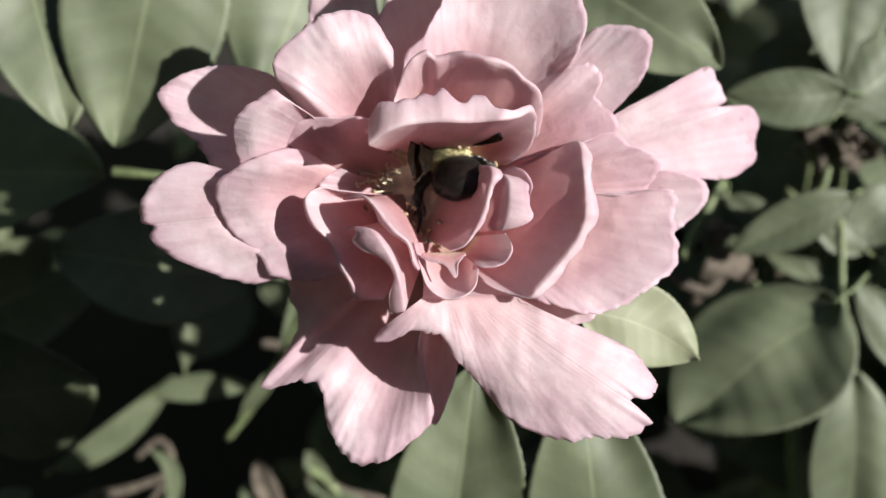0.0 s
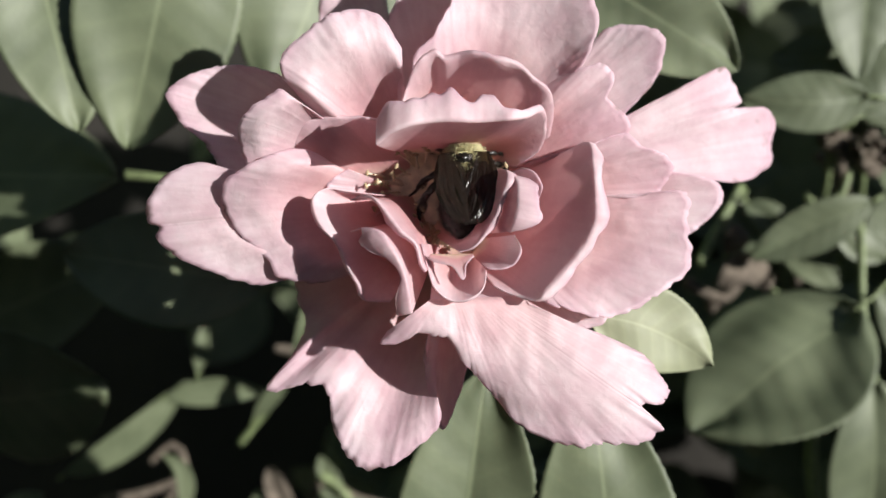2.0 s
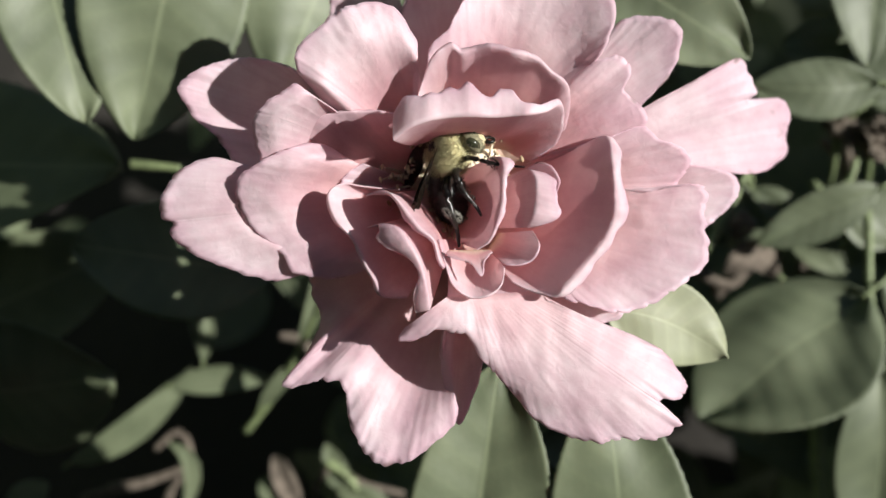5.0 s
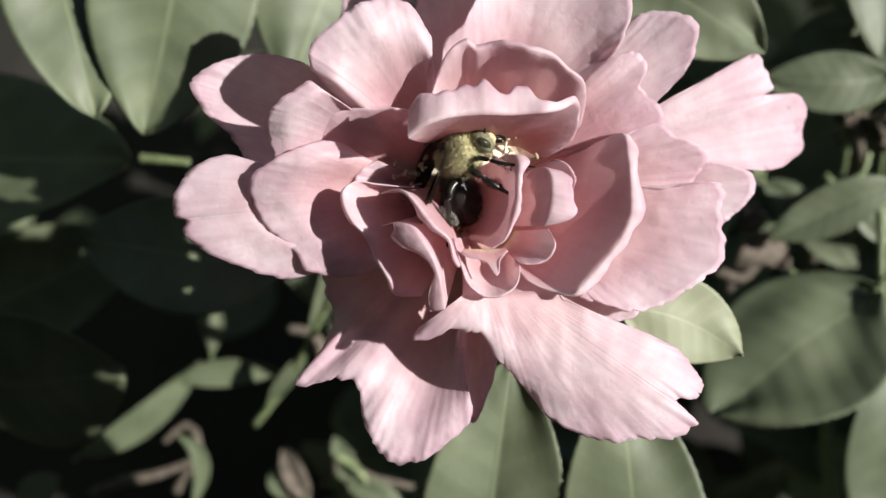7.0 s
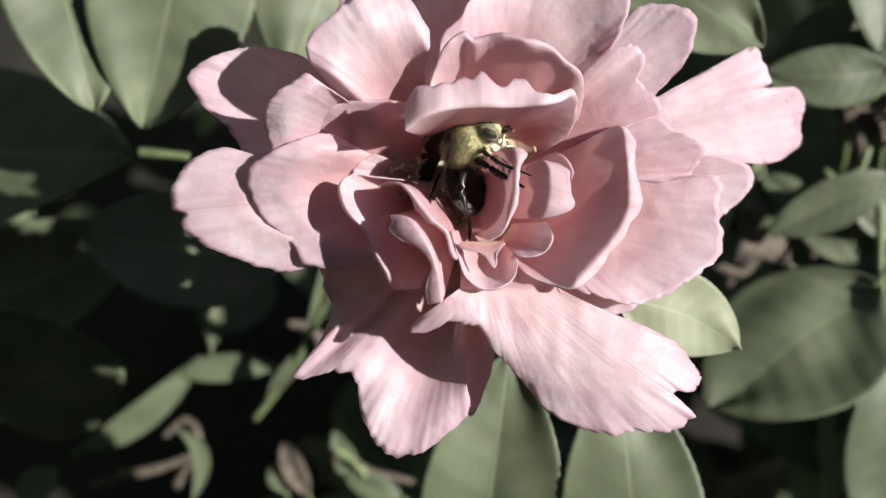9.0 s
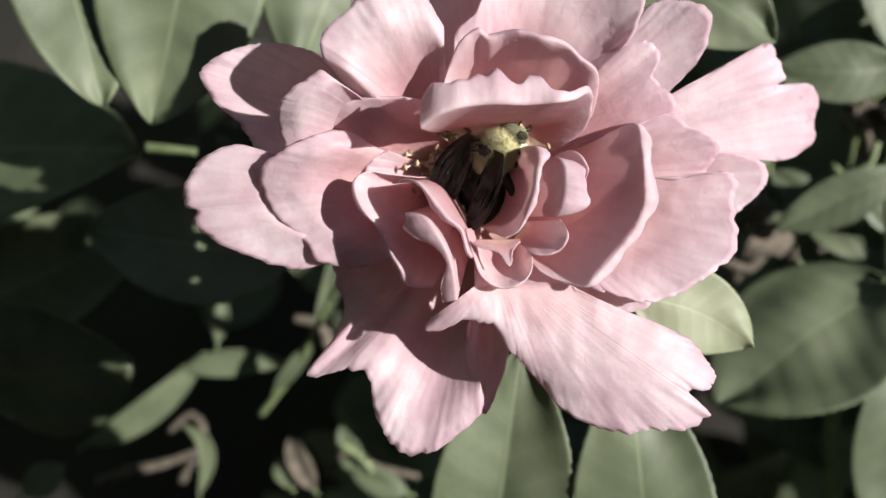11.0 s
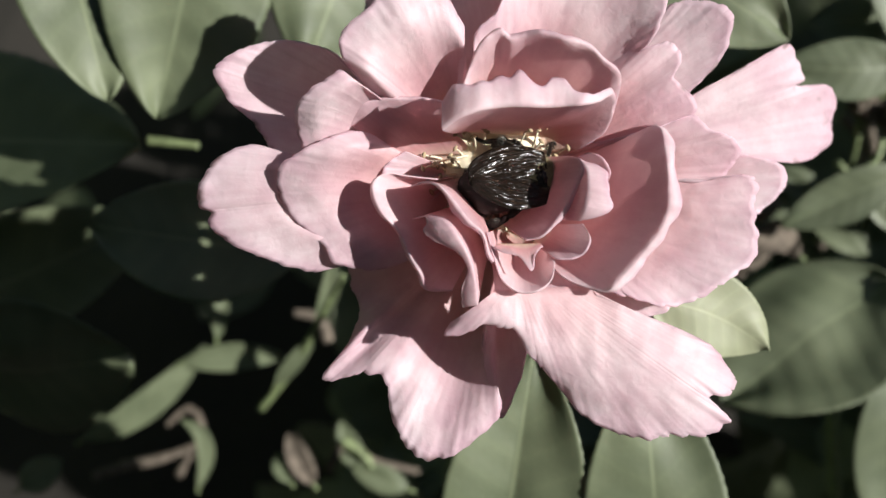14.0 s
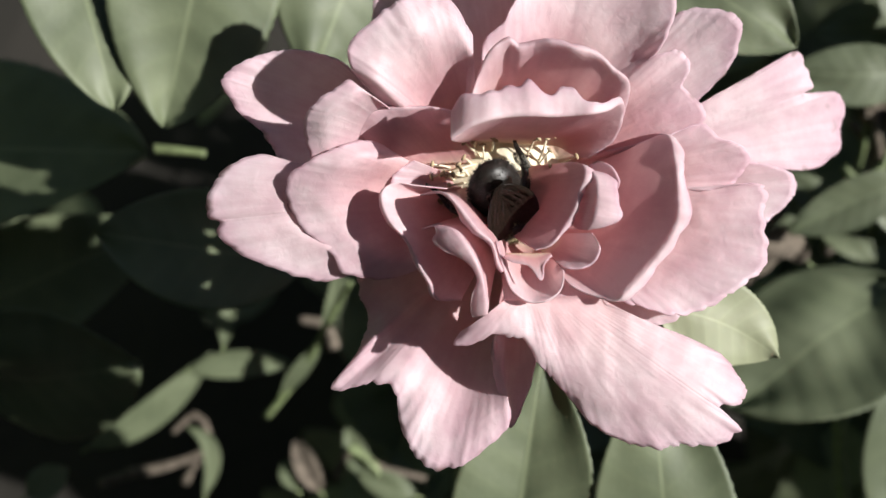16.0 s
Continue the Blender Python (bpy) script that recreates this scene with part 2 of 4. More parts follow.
def petal(rim, base_a, base_b, belly, lip, ruffle=0.35, rise=None, lips=(1,), jagged=1.0, start=0.0, pucker=0.0, label=""):
    """A petal fanned from a short base to a rim through control points; the lip folds outwards past the rim."""
    count[0] += 1
    seed = count[0] * 7.31
    rim = [Vector(p) for p in rim]
    a, b, belly, lip = Vector(base_a), Vector(base_b), Vector(belly), Vector(lip)
    cols, rows, fold = 30 + 11 * len(rim), 30, 7
    curled = lip.length > 0
    grid = [[] for _ in range(rows + (fold if curled else 0))]
    line = np.array([spline(rim, j / (cols - 1)) for j in range(cols)])
    calm = line.copy()
    for _ in range(400):
        calm[1:-1] = 0.25 * calm[:-2] + 0.5 * calm[1:-1] + 0.25 * calm[2:]
    run = np.concatenate([[0], np.cumsum(np.linalg.norm(np.diff(line, axis=0), axis=1))])
    wide = [Vector((x, 0, 0)) for x in lips] if len(lips) > 1 else [Vector((1, 0, 0))] * 2
    for j in range(cols):
        s = j / (cols - 1)
        mm = run[j]
        p0, p1, soft = a.lerp(b, s), Vector(line[j]), Vector(calm[j])
        away = (p1 - p0).normalized()
        away.z *= 0.15
        # torn and crimped rim: lobes of some millimetres, small nicks on them
        jag = noise.noise((mm * 0.22, seed, 0)) * 0.62 + noise.noise((mm * 0.7, seed, 3)) * 0.4 - max(0, noise.noise((mm * 1.7, seed, 31)) - 0.28) * 0.9
        wave = noise.noise((s * 5.5, seed, 9))
        crimp = noise.noise((mm * 0.26, seed, 17)) * 1.1 + noise.noise((mm * 0.75, seed, 23)) * 0.5
        if not curled:
            p1 = p1 + away * (jag * jagged)
        mid = p0.lerp(soft, 0.5) + belly
        for i in range(rows):
            t = (i / (rows - 1)) ** 0.85
            p = p0 * (1 - t) ** 2 + mid * (2 * t * (1 - t)) + soft * t * t + (p1 - soft) * t ** 5
            if rise:
                f = max(0, min(1, (t - rise[0]) / (rise[1] - rise[0])))
                p.z = p0.z + (p1.z - p0.z) * f * f * (3 - 2 * f) + 4 * belly.z * t * (1 - t)
            bumpy = noise.noise((p.x * 0.12, p.y * 0.12, seed)) * 0.8 * t * (1 - t) * 4
            cell = noise.noise((p.x * 0.42, p.y * 0.42, seed + 8)) * 0.16 + noise.noise((p.x * 1.1, p.y * 1.1, seed + 5)) * 0.05
            rays = noise.noise((s * len(rim) * 3.1, t * 1.2, seed + 6)) * 0.03
            p.z += (wave * ruffle * t ** 3) + bumpy + (cell + rays) * min(1, 3 * t) * min(1, jagged + 0.2)
            p.z += crimp * min(jagged, 1.2) * (0.1 if curled else 0.34) * t ** 10
            p.z += pucker * noise.noise((p.x * 0.5, p.y * 0.22, seed + 4)) * (1 - t) ** 1.3 * min(1, 5 * t)
            grid[i].append(tuple(p * MM))
        if curled:
            top = Vector(grid[rows - 1][-1]) / MM
            full = (min(1, 3.2 * min(s, 1 - s)) if len(lips) == 1 else 1) * spline(wide, s).x
            full *= max(0.25, 1 + 0.8 * noise.noise((mm * 0.2, seed, 5)) + 0.14 * noise.noise((mm * 0.6, seed, 6)))
            for i in range(1, fold + 1):
                f = i / fold
                q = top + lip * (full * f) + lip.normalized() * (jag * 0.4 * jagged * f) + Vector((0, 0, 0.22 * math.sin(math.pi * f) * full + crimp * 0.12 * f))
                grid[rows + i - 1].append(tuple(q * MM))
    return part("petal", sheet("petal", grid, 0.00018, start), PETAL, rose, label)


petal([(-1.4, 25.5, -8), (-1.4, 30.6, -5), (1.6, 33.9, -4), (3.8, 38, -4), (7.2, 44.7, -5), (15.2, 47.7, -6), (23.9, 44.2, -6), (27.2, 37.3, -6), (26, 32.9, -6), (24.4, 29.7, -7), (20.8, 28, -12)],
      (1.5, 16.9, -18), (10.9, 16.9, -18), (0, 0, 1), (0, 0, 0), start=0.3)  # top_back
petal([(-9, 23.1, -15), (-8.6, 33.8, -15), (-4.6, 41.6, -13), (0.5, 49, -13), (8.7, 49.9, -13), (11.5, 40.2, -14)],
      (0.6, 16.7, -20), (6.3, 17.3, -20), (0, 0, 0), (0, 0, 0), start=0.3)  # top behind
petal([(-19.2, 37.3, -25), (-19, 42.1, -25), (-18.2, 47, -25), (-13.6, 49.6, -25), (-8, 48, -25), (-6.7, 41.2, -25), (-6.1, 33.3, -25)],
      (-0.4, 17.8, -26), (1.6, 18.8, -26), (0, 0, 0), (0, 0, 0), start=0.3)  # behind upper left
petal([(15.8, 28.9, -12), (21.9, 30.7, -10), (24.5, 29.5, -7), (27.5, 30.4, -7), (29.5, 29.5, -8), (29.8, 27.3, -8), (28.8, 25.1, -8), (31.4, 23, -9), (32.5, 20.4, -9), (30.7, 17.4, -10), (26.9, 16, -11)],
      (8.9, 15, -17), (10.8, 12.2, -17), (0, 0, 2), (0, 0, 0))  # upper right inner
petal([(25.2, 30.2, -14), (28.5, 36.5, -13), (33, 37.7, -12), (37.2, 36.3, -11), (38.7, 33.6, -11), (37, 28.5, -12), (34.1, 25, -13), (28.8, 19.3, -14)],
      (9, 15.2, -19), (10.9, 12.3, -19), (0, 0, 0), (0, 0, 0), start=0.3)  # upper right outer
petal([(29.5, 18.6, -13), (34.1, 23.6, -13), (38.4, 26, -14), (43.6, 28.9, -16), (49.4, 32.1, -19), (51.3, 31.6, -20), (54.1, 27.3, -22), (53, 26, -22), (58.9, 26.5, -25), (61.6, 24.4, -27), (60.6, 19.9, -27), (60.8, 17.1, -27), (56.9, 14.1, -25), (51.5, 13.2, -22), (43.7, 14.2, -18), (32.5, 14.2, -14)],
      (13.5, 13, -20), (14, 11, -20), (0, 0, 9.5), (0, 0, 0), start=0.78)  # right outer bright: high start pales its colour in place of sun glare
petal([(35.9, 14.1, -13), (40.4, 14, -13), (45.7, 13.1, -14), (49, 10.9, -15), (47.4, 7.4, -15), (43.9, 4.2, -15), (38.2, 1.9, -15)],
      (11.9, 10.5, -20), (11.9, 8.6, -20), (0, 0, 2), (0, 0, 0))  # right behind
petal([(22, 16.4, -5), (25.9, 17.3, -5), (30.8, 19.1, -6), (33.8, 17, -6), (37.1, 16.2, -7), (39.1, 14.3, -8), (38.5, 12, -9), (37, 10.3, -10), (32.6, 8.1, -10.5)],
      (10.7, 11.2, -16), (11.6, 9.3, -16), (0, 0, 3), (0, 0, 0), pucker=1.0)  # right upper
petal([(22.9, 11.5, -11), (31.3, 9.3, -8.5), (35.9, 9.9, -7.5), (39.3, 10.4, -7), (41.4, 9.5, -7), (41.3, 4.4, -7), (41.8, 0.1, -7), (40.5, -2.5, -6), (36.6, -5.1, -5), (31.2, -8.4, -4), (25.9, -9.1, -3), (20.8, -7.7, -3), (18.4, -6.7, -4)],
      (8.9, 10.3, -16), (8.9, 3.8, -16), (0, 0, 3), (0, 0, 0), ruffle=0.6, jagged=1.5, pucker=0.7)  # right lower
petal([(17, 15.1, -7), (21.8, 16.2, -5), (24.8, 17, -1), (24.8, 12.6, 4), (24.9, 7.8, 5), (24.6, 4, 5), (22.4, 0, 5), (18.2, -4.8, 5), (16.4, -6.4, 4), (13.2, -5.7, 2), (10.8, -4.5, 1)],
      (6.1, 11.1, -15), (5.1, 2.8, -15), (0, 0, -4), (1.5, -0.2, -0.7), ruffle=0.5, jagged=0.8, lips=(0.1, 0.3, 0.5, 0.6, 1.2, 0.8, 1.0, 1.2, 0.65, 1.1, 1.0, 0.9, 0.6, 0.4, 0.3, 0.2))  # right cup
petal([(12.4, 12, -2), (13.2, 11.9, 1), (13.9, 10.6, 3), (13.9, 8.6, 4), (13.7, 6.4, 4.3), (13.2, 4.6, 4.3), (12.8, 3.4, 3)],
      (6, 10.1, -13), (6, 3.7, -13), (0, 0, -1), (4.2, -0.9, -0.4), jagged=0.4, lips=(0.1, 0.55, 0.95, 1.0, 1.05, 1.0, 0.75, 0.3, 0))
petal([(13.1, 12.1, -3), (14.8, 13.2, -1), (16.7, 12.3, 0), (17.7, 10.4, 0), (17.3, 8.4, -1)],
      (7, 10.1, -13), (7.5, 5.7, -13), (0, 0, 0), (0, 0, 0), jagged=0.4)  # right tongue
core_petal = petal([(7.6, 14, -3), (8.8, 13.7, 1), (9.3, 12.4, 2.5), (9.2, 10, 2.5), (9.1, 7.4, 2.5), (8.4, 4.2, 2.5), (7.3, 1.6, 2.5), (5.6, 0.3, 2)],
      (1.5, 12, -13), (0.5, 2.4, -13), (0, 0, -4), (1, -0.1, -0.3), ruffle=0.6, jagged=1.1, lips=(0.6, 1.3, 1.9, 0.9, 0.5, 0.7, 0.3, 0.25, 0.2))  # right core
petal([(9.6, -1.9, 3.5), (11.4, -2, 4), (13.4, -1.3, 4), (14.5, 0.8, 4), (13.4, 3, 3)],
      (7.4, 0.1, -6), (9.1, 2.8, -5), (0, 0, 0), (0, 0, 0), jagged=0.5)  # core lip
petal([(0, 1.7, 3), (0.9, -1.5, 4), (2, -4.6, 5), (4.4, -6.4, 5), (7.1, -6.1, 5), (8.9, -4.6, 5), (9.4, -2.3, 4)],
      (3.2, 1.9, -12), (7.7, 1.9, -12), (0, 0, -2), (0, -0.25, -0.4), jagged=0.6)  # bottom core
petal([(0.9, -0.4, 4), (2.4, -1.2, 4.6), (4.6, -1.6, 5), (5.7, -3.3, 6), (6.3, -3.1, 6), (6.4, -1.4, 5.6), (7.6, -0.2, 5)],
      (1.4, 0.1, 4), (7.4, 0.2, 4.6), (0, 0, 0.5), (0, 0, 0), ruffle=0.1, jagged=0.2)  # bottom curl
petal([(-6.9, 9.3, -3), (-11.1, 9.7, -2), (-14.3, 10, -1), (-16.1, 8.3, 0), (-15, 4.8, 1), (-12.3, 1.6, 1), (-10.3, -2.4, 2), (-9.1, -4.4, 2), (-8.1, -6.5, 1), (-4.7, -6.8, -1)],
      (-4, 10.1, -14), (0.5, 1, -14), (0, 0, -2), (-0.4, -0.1, -0.7), jagged=0.9, lips=(0.2, 0.3, 0.5, 1.0, 0.9, 1.1, 0.8, 1.0, 0.6, 1.0, 0.5, 0.2))  # left first
petal([(-10.3, 3.5, 1.5), (-8.1, 3.9, 4.5), (-5.6, 3.2, 6.5), (-3.9, 0.8, 7), (-2.4, -2.3, 7), (-1.7, -5.4, 6.5), (-1.3, -8.3, 4.5)],
      (-1.3, 6.4, -13), (1.5, 0.1, -13), (0, 0, -2), (-2.2, -0.5, -1.2), jagged=0.9, lips=(0.05, 0.3, 1.0, 1.3, 0.5, 0.25, 0.7, 0.9))  # left blade
petal([(-10.5, 8.3, -0.5), (-8.7, 8.7, 2.5), (-6.9, 8.3, 4.5), (-4.9, 6.2, 6), (-2.7, 3.4, 6.5), (-0.7, 1.6, 6.5), (0.1, -1.1, 6), (0.8, -2.3, 5.5)],
      (-1.3, 10.1, -13), (2.4, 1, -13), (0, 0, -2), (-0.5, -0.3, -0.6), jagged=0.8, lips=(0.4, 0.3, 0.6, 0.7, 1.5, 1.2, 0.5, 0.4, 0.3))  # left core
petal([(-11.1, 10.0, -12), (-12.9, 12.6, -11), (-16.0, 15.6, -7), (-19.0, 16.3, -3), (-22.1, 15.2, -0.5), (-26.1, 13.3, 0), (-29.1, 11.7, -0.5), (-30.4, 8.9, -1.5), (-29.6, 6.0, -2.5), (-28.0, 3.1, -3.5), (-25.1, 0.9, -4), (-23.0, -1.3, -4), (-21.8, -3.3, -4.5), (-15.9, -4.2, -5.5), (-10.7, -2.5, -6.5)],
      (-4.1, 11.2, -16), (-2.2, 5.6, -16), (0, 0, 0), (0, 0, 0), ruffle=0.2, rise=(0.15, 0.85))  # left middle
petal([(-20.7, 17.7, -5), (-20, 18.9, -4), (-17.5, 20.2, -3), (-14.6, 20.8, -3), (-10.9, 20.9, -3), (-7.8, 20.8, -3), (-5.4, 20.4, -3)],
      (-8.9, 11.1, -13), (-1.3, 13, -15), (0, 0, -1), (-0.2, 0.4, -0.5), jagged=0.6)  # upper left inner
petal([(-14.6, 20.2, -9), (-16.9, 22.4, -3), (-20.1, 25.6, 1), (-20.9, 27.9, 2), (-20.3, 29.9, 2), (-16.7, 33.2, 2), (-13.4, 35.6, 2), (-9.8, 36.5, 1), (-6.2, 35.4, 0), (-4.1, 32.6, -1), (-3.2, 30.8, -2), (-3.8, 26.6, -4), (-4.3, 22, -8)],
      (-5.1, 16, -14), (-0.4, 16.9, -14), (0, 0, 0), (0, 0, 0), rise=(0.05, 0.85), start=0.3)  # upper left bright
petal([(-26.4, 12.8, -2.5), (-27.0, 16.6, 0.5), (-26.6, 19.2, 3), (-24.9, 21.0, 4), (-20.8, 23.9, 4), (-19.4, 23.1, 2.5), (-17.5, 21.9, -2), (-16.4, 20.8, -6)],
      (-6, 14.2, -19), (-4.1, 16.1, -19), (0, 0, 0), (0, 0, 0), rise=(0.4, 0.9), start=0.3)  # left inner small
petal([(-31.4, 12.5, -10), (-35.4, 18.3, -10), (-39.4, 21.9, -10), (-40.5, 25.7, -9), (-38.3, 28.2, -9), (-34.1, 30, -10), (-28, 30.6, -11), (-22.9, 29, -12), (-19.4, 25, -13)],
      (-6.1, 14.4, -21), (-3.2, 17.3, -21), (0, 0, -1), (0, 0, 0), start=0.3)  # left upper outer
petal([(-31.3, 9.5, -4.5), (-30.7, 12.6, -4.6), (-32.8, 14.1, -4.2), (-36.5, 13.6, -3.5), (-39.6, 11.4, -2.9), (-41.2, 8.7, -2.6), (-41.7, 5.1, -2.6), (-39.8, 4.3, -2.9), (-40.6, 2.6, -2.7), (-37.7, 0.1, -3.3), (-32.8, -2.4, -4.2), (-26.2, -4.3, -5.4), (-20.8, -3.6, -6.5), (-16.8, -2.5, -7.3)],
      (-5.1, 10.5, -20), (-4.2, 5.8, -20), (0, 0, 0), (0, 0, 0), ruffle=0.2, rise=(0.35, 0.72), start=0.3, jagged=1.3)  # left outer bright
petal([(-21.4, -2.6, -11), (-20.2, -7.1, -12), (-18.8, -10.7, -12), (-19, -12.8, -10), (-20.8, -16, -7), (-23.5, -19.8, -6), (-22.8, -20.9, -6), (-18, -19.7, -5), (-14.5, -20.4, -5), (-14.3, -23.5, -5), (-12.7, -27.2, -4), (-11, -30.6, -4), (-7.2, -32.6, -4), (-2.9, -30.6, -4), (2.7, -25.7, -5), (1.4, -21.5, -6), (0.1, -15.8, -9), (1.4, -10.7, -12)],
      (-1.3, 2, -21), (5.3, 0.1, -21), (0, 0, 0), (0, 0, 0), rise=(0.2, 0.95), start=0.3, jagged=1.9)  # bottom left
petal([(0.5, -13.9, -8), (1.4, -22.7, -8), (3.3, -26.7, -8), (5.8, -21, -8), (7.1, -15.7, -8), (7.5, -11.3, -8)],
      (3.4, 1, -21), (7.3, 1, -21), (0, 0, 0), (0, 0, 0))  # bottom behind
petal([(-5.1, -11.2, 2), (-5.9, -12.9, 2.5), (-3.2, -13.1, 3), (0.5, -10.8, 3), (3.7, -12.1, 3), (7, -16.3, 2), (11.2, -21.3, 1), (15.3, -25.3, 1), (21.9, -27.7, 1), (27.7, -27.9, 1), (31.4, -27.1, 1), (35.2, -25.3, 1), (32.6, -22.3, 1), (32.3, -21.6, 1), (36, -21.7, 0), (36.9, -19.5, -1), (34.7, -15.8, -1), (30.6, -13.3, -1), (25.4, -11.1, 0), (21.3, -9.9, -0.5), (16.7, -8.7, -0.5)],
      (1.3, -6.4, 3), (15, -5.9, 0), (0, 0, 2.5), (0, 0, 0), ruffle=0.7, jagged=1.9, start=0.6, pucker=0.5)  # bottom right
petal([(1.3, -6.8, 2.5), (6.2, -6.5, 1.5), (10.4, -6.4, 0.5), (15, -6.2, -0.5)],
      (1.5, 0.1, -15), (12.5, 0.1, -15), (0, 0, 0), (0, 0, 0), jagged=0.2, start=0.4)  # bottom claw
petal([(8.5, -10.5, -9), (15.4, -11.7, -8), (23.2, -11.6, -7), (28.2, -10, -7), (27.9, -6.5, -9)],
      (6.3, 1, -20), (11, 3.9, -20), (0, 0, 2), (0, 0, 0))  # bottom shade
petal([(-11.7, 13.6, -7), (-14.7, 11.4, -7), (-14.3, 8.4, -7), (-8.2, 5.8, -8)],
      (-1.3, 10.3, -17), (-1.3, 12.2, -17), (0, 0, 0), (0, 0, 0))  # left floor
petal([(-6.4, 15.6, 6.5), (-4.4, 17.1, 7.5), (-1.6, 18.2, 8), (1.5, 18.8, 7.5), (4.5, 18.9, 7.5), (7.5, 18.9, 7), (10.3, 19.1, 6.5), (12.9, 19.3, 6.5), (15.4, 20, 4.5), (17.6, 21.2, 2), (18.6, 19.7, -2), (18, 16.6, -6), (14.4, 14.1, -8)],
      (-2.8, 17.2, -13), (10.6, 16.2, -11), (0, -0.6, -1.5), (0, 4.0, -1.7), ruffle=0.5, jagged=0.2, lips=(1.0, 1.0, 0.9, 0.9, 1.0, 1.05, 0.95, 1.1, 0.75, 0.7, 1.15, 0.95, 0.45, 0.4, 0.35, 0.3, 0.25, 0.1, 0, 0, 0, 0, 0))  # inner top
petal([(-3.6, 21.4, -2.5), (-2.4, 25.3, -1.5), (-0.8, 28.4, 0.5), (1.7, 29.9, 1), (3.3, 28.9, 1), (5.4, 29.4, 1), (7.8, 29.5, 2), (11, 28.5, 3), (13.9, 27.7, 3), (16.3, 25.6, 3), (18.8, 24, 1), (20.3, 22, -8), (19.6, 17.3, -13)],
      (-0.4, 15.8, -16), (10.7, 14.9, -16), (0, 0, 0), (0, 0.7, -0.6), ruffle=0.6, rise=(0.42, 1.05))  # second top


def leaf_sheet(base, tip, half, fold, seed, bend, tilt):
    base, tip, bend = Vector(base), Vector(tip), Vector(bend)
    length = (tip - base).length
    rows, cols = 46, 25
    grid = []
    for i in range(rows):
        t = i / (rows - 1)
        centre = base.lerp(tip, t) + bend * (4 * t * (1 - t))
        axis = ((tip - base) + bend * (4 - 8 * t)).normalized()
        side = axis.cross(Vector((0, 0, 1))).normalized()
        side = Matrix.Rotation(radians(-tilt), 3, axis) @ side
        up = side.cross(axis)
        w = half * max(0.004, math.sin(math.pi * t ** 0.9)) ** 0.68
        line = []
        for j in range(cols):
            s = 2 * j / (cols - 1) - 1
            edge = 1 + (0.035 * ((t * 23) % 1 - 0.5) if abs(s) == 1 else 0)
            p = centre + side * (w * s * edge)
            vein = min(1, 3.5 * abs(((t * 8.3 - abs(s) * 1.2 + 0.08 * noise.noise((t * 5, s * 3, seed))) % 1) - 0.5))
            lift = fold * abs(s) * w + half * 0.007 * vein + half * 0.16 * noise.noise((t * 2.2, s * 1.2, seed)) - length * 0.1 * (t - 0.4) ** 2
            line.append(tuple((p + up * lift) * MM))
        grid.append(line)
    return grid


number = [0]


def leaf(base, tip, half, fold=0.1, bend=(0, 0, 0), label="dark green serrated rose leaf on the bush", fresh=False, tilt=0, mat=None):
    number[0] += 1
    base, tip = Vector(base), Vector(tip)
    thing = tagged(new("rose_leaf"), label, "leaf", "leaves of the rose bush")
    thing.matrix_world = FACE
    part("leaflet", sheet("leaflet", leaf_sheet(base, tip, half, fold, number[0] * 3.7, bend, tilt), 0.00018), mat or (FRESH if fresh else LEAF), thing)
    out = (base - tip).normalized()
    part("petiole", tube([base + out * half * 0.5 + Vector((0, 0, -half * 0.15)), base + out * half * 0.2, base - out * half * 0.1], 0.6), STEM, thing, "thin pale green leaf stalk")
    return thing


def tube(points, radius, sides=8, taper=0.35):
    """A round tapering tube along a spline through points (mm)."""
    points = [Vector(p) for p in points]
    n = 6 * (len(points) - 1) + 1
    line = [spline(points, i / (n - 1)) for i in range(n)]
    verts, faces = [], []
    for i, p in enumerate(line):
        d = (line[min(i + 1, n - 1)] - line[max(i - 1, 0)]).normalized()
        x = d.orthogonal().normalized()
        y = d.cross(x)
        rad = radius * (1 - taper * i / n) * (1 + 0.12 * noise.noise(p * 0.3))
        for k in range(sides):
            a = 2 * math.pi * k / sides
            verts.append(tuple((p + (x * math.cos(a) + y * math.sin(a)) * rad) * MM))
    for i in range(n - 1):
        for k in range(sides):
            l = (k + 1) % sides
            faces.append((i * sides + k, i * sides + l, (i + 1) * sides + l, (i + 1) * sides + k))
    faces.append(tuple(range(sides))[::-1])
    faces.append(tuple((n - 1) * sides + k for k in range(sides)))
    mesh = bpy.data.meshes.new("tube")
    mesh.from_pydata(verts, [], faces)
    return mesh


def ball(centre, radii, rough=0.0, rings=0, seed=0):
    """A rounded body; rings cuts plate edges across its length."""
    bm = bmesh.new()
    bmesh.ops.create_uvsphere(bm, u_segments=32, v_segments=24, radius=1, matrix=Matrix.Rotation(math.pi / 2, 4, "X"))
    for v in bm.verts:
        k = 1 + rough * noise.noise(v.co * 2.5 + Vector((seed, 0, 0)))
        if rings:
            step = ((v.co.y + 1) * rings / 2) % 1
            k *= 1 - 0.07 * step * (1 - v.co.y ** 2) ** 0.5
        v.co = (Vector(centre) + Vector((v.co.x * radii[0], v.co.y * radii[1], v.co.z * radii[2])) * k) * MM
    mesh = bpy.data.meshes.new("body")
    bm.to_mesh(mesh)
    bm.free()
    return mesh


def twig(points, radius, name, label="thin green rose twig"):
    mesh = tube(points, radius)
    mesh.materials.append(DRY if "dry" in label else STEM)
    ob = tagged(new(name, mesh), label, "twig")
    for p in mesh.polygons:
        p.use_smooth = True
    ob.matrix_world = FACE


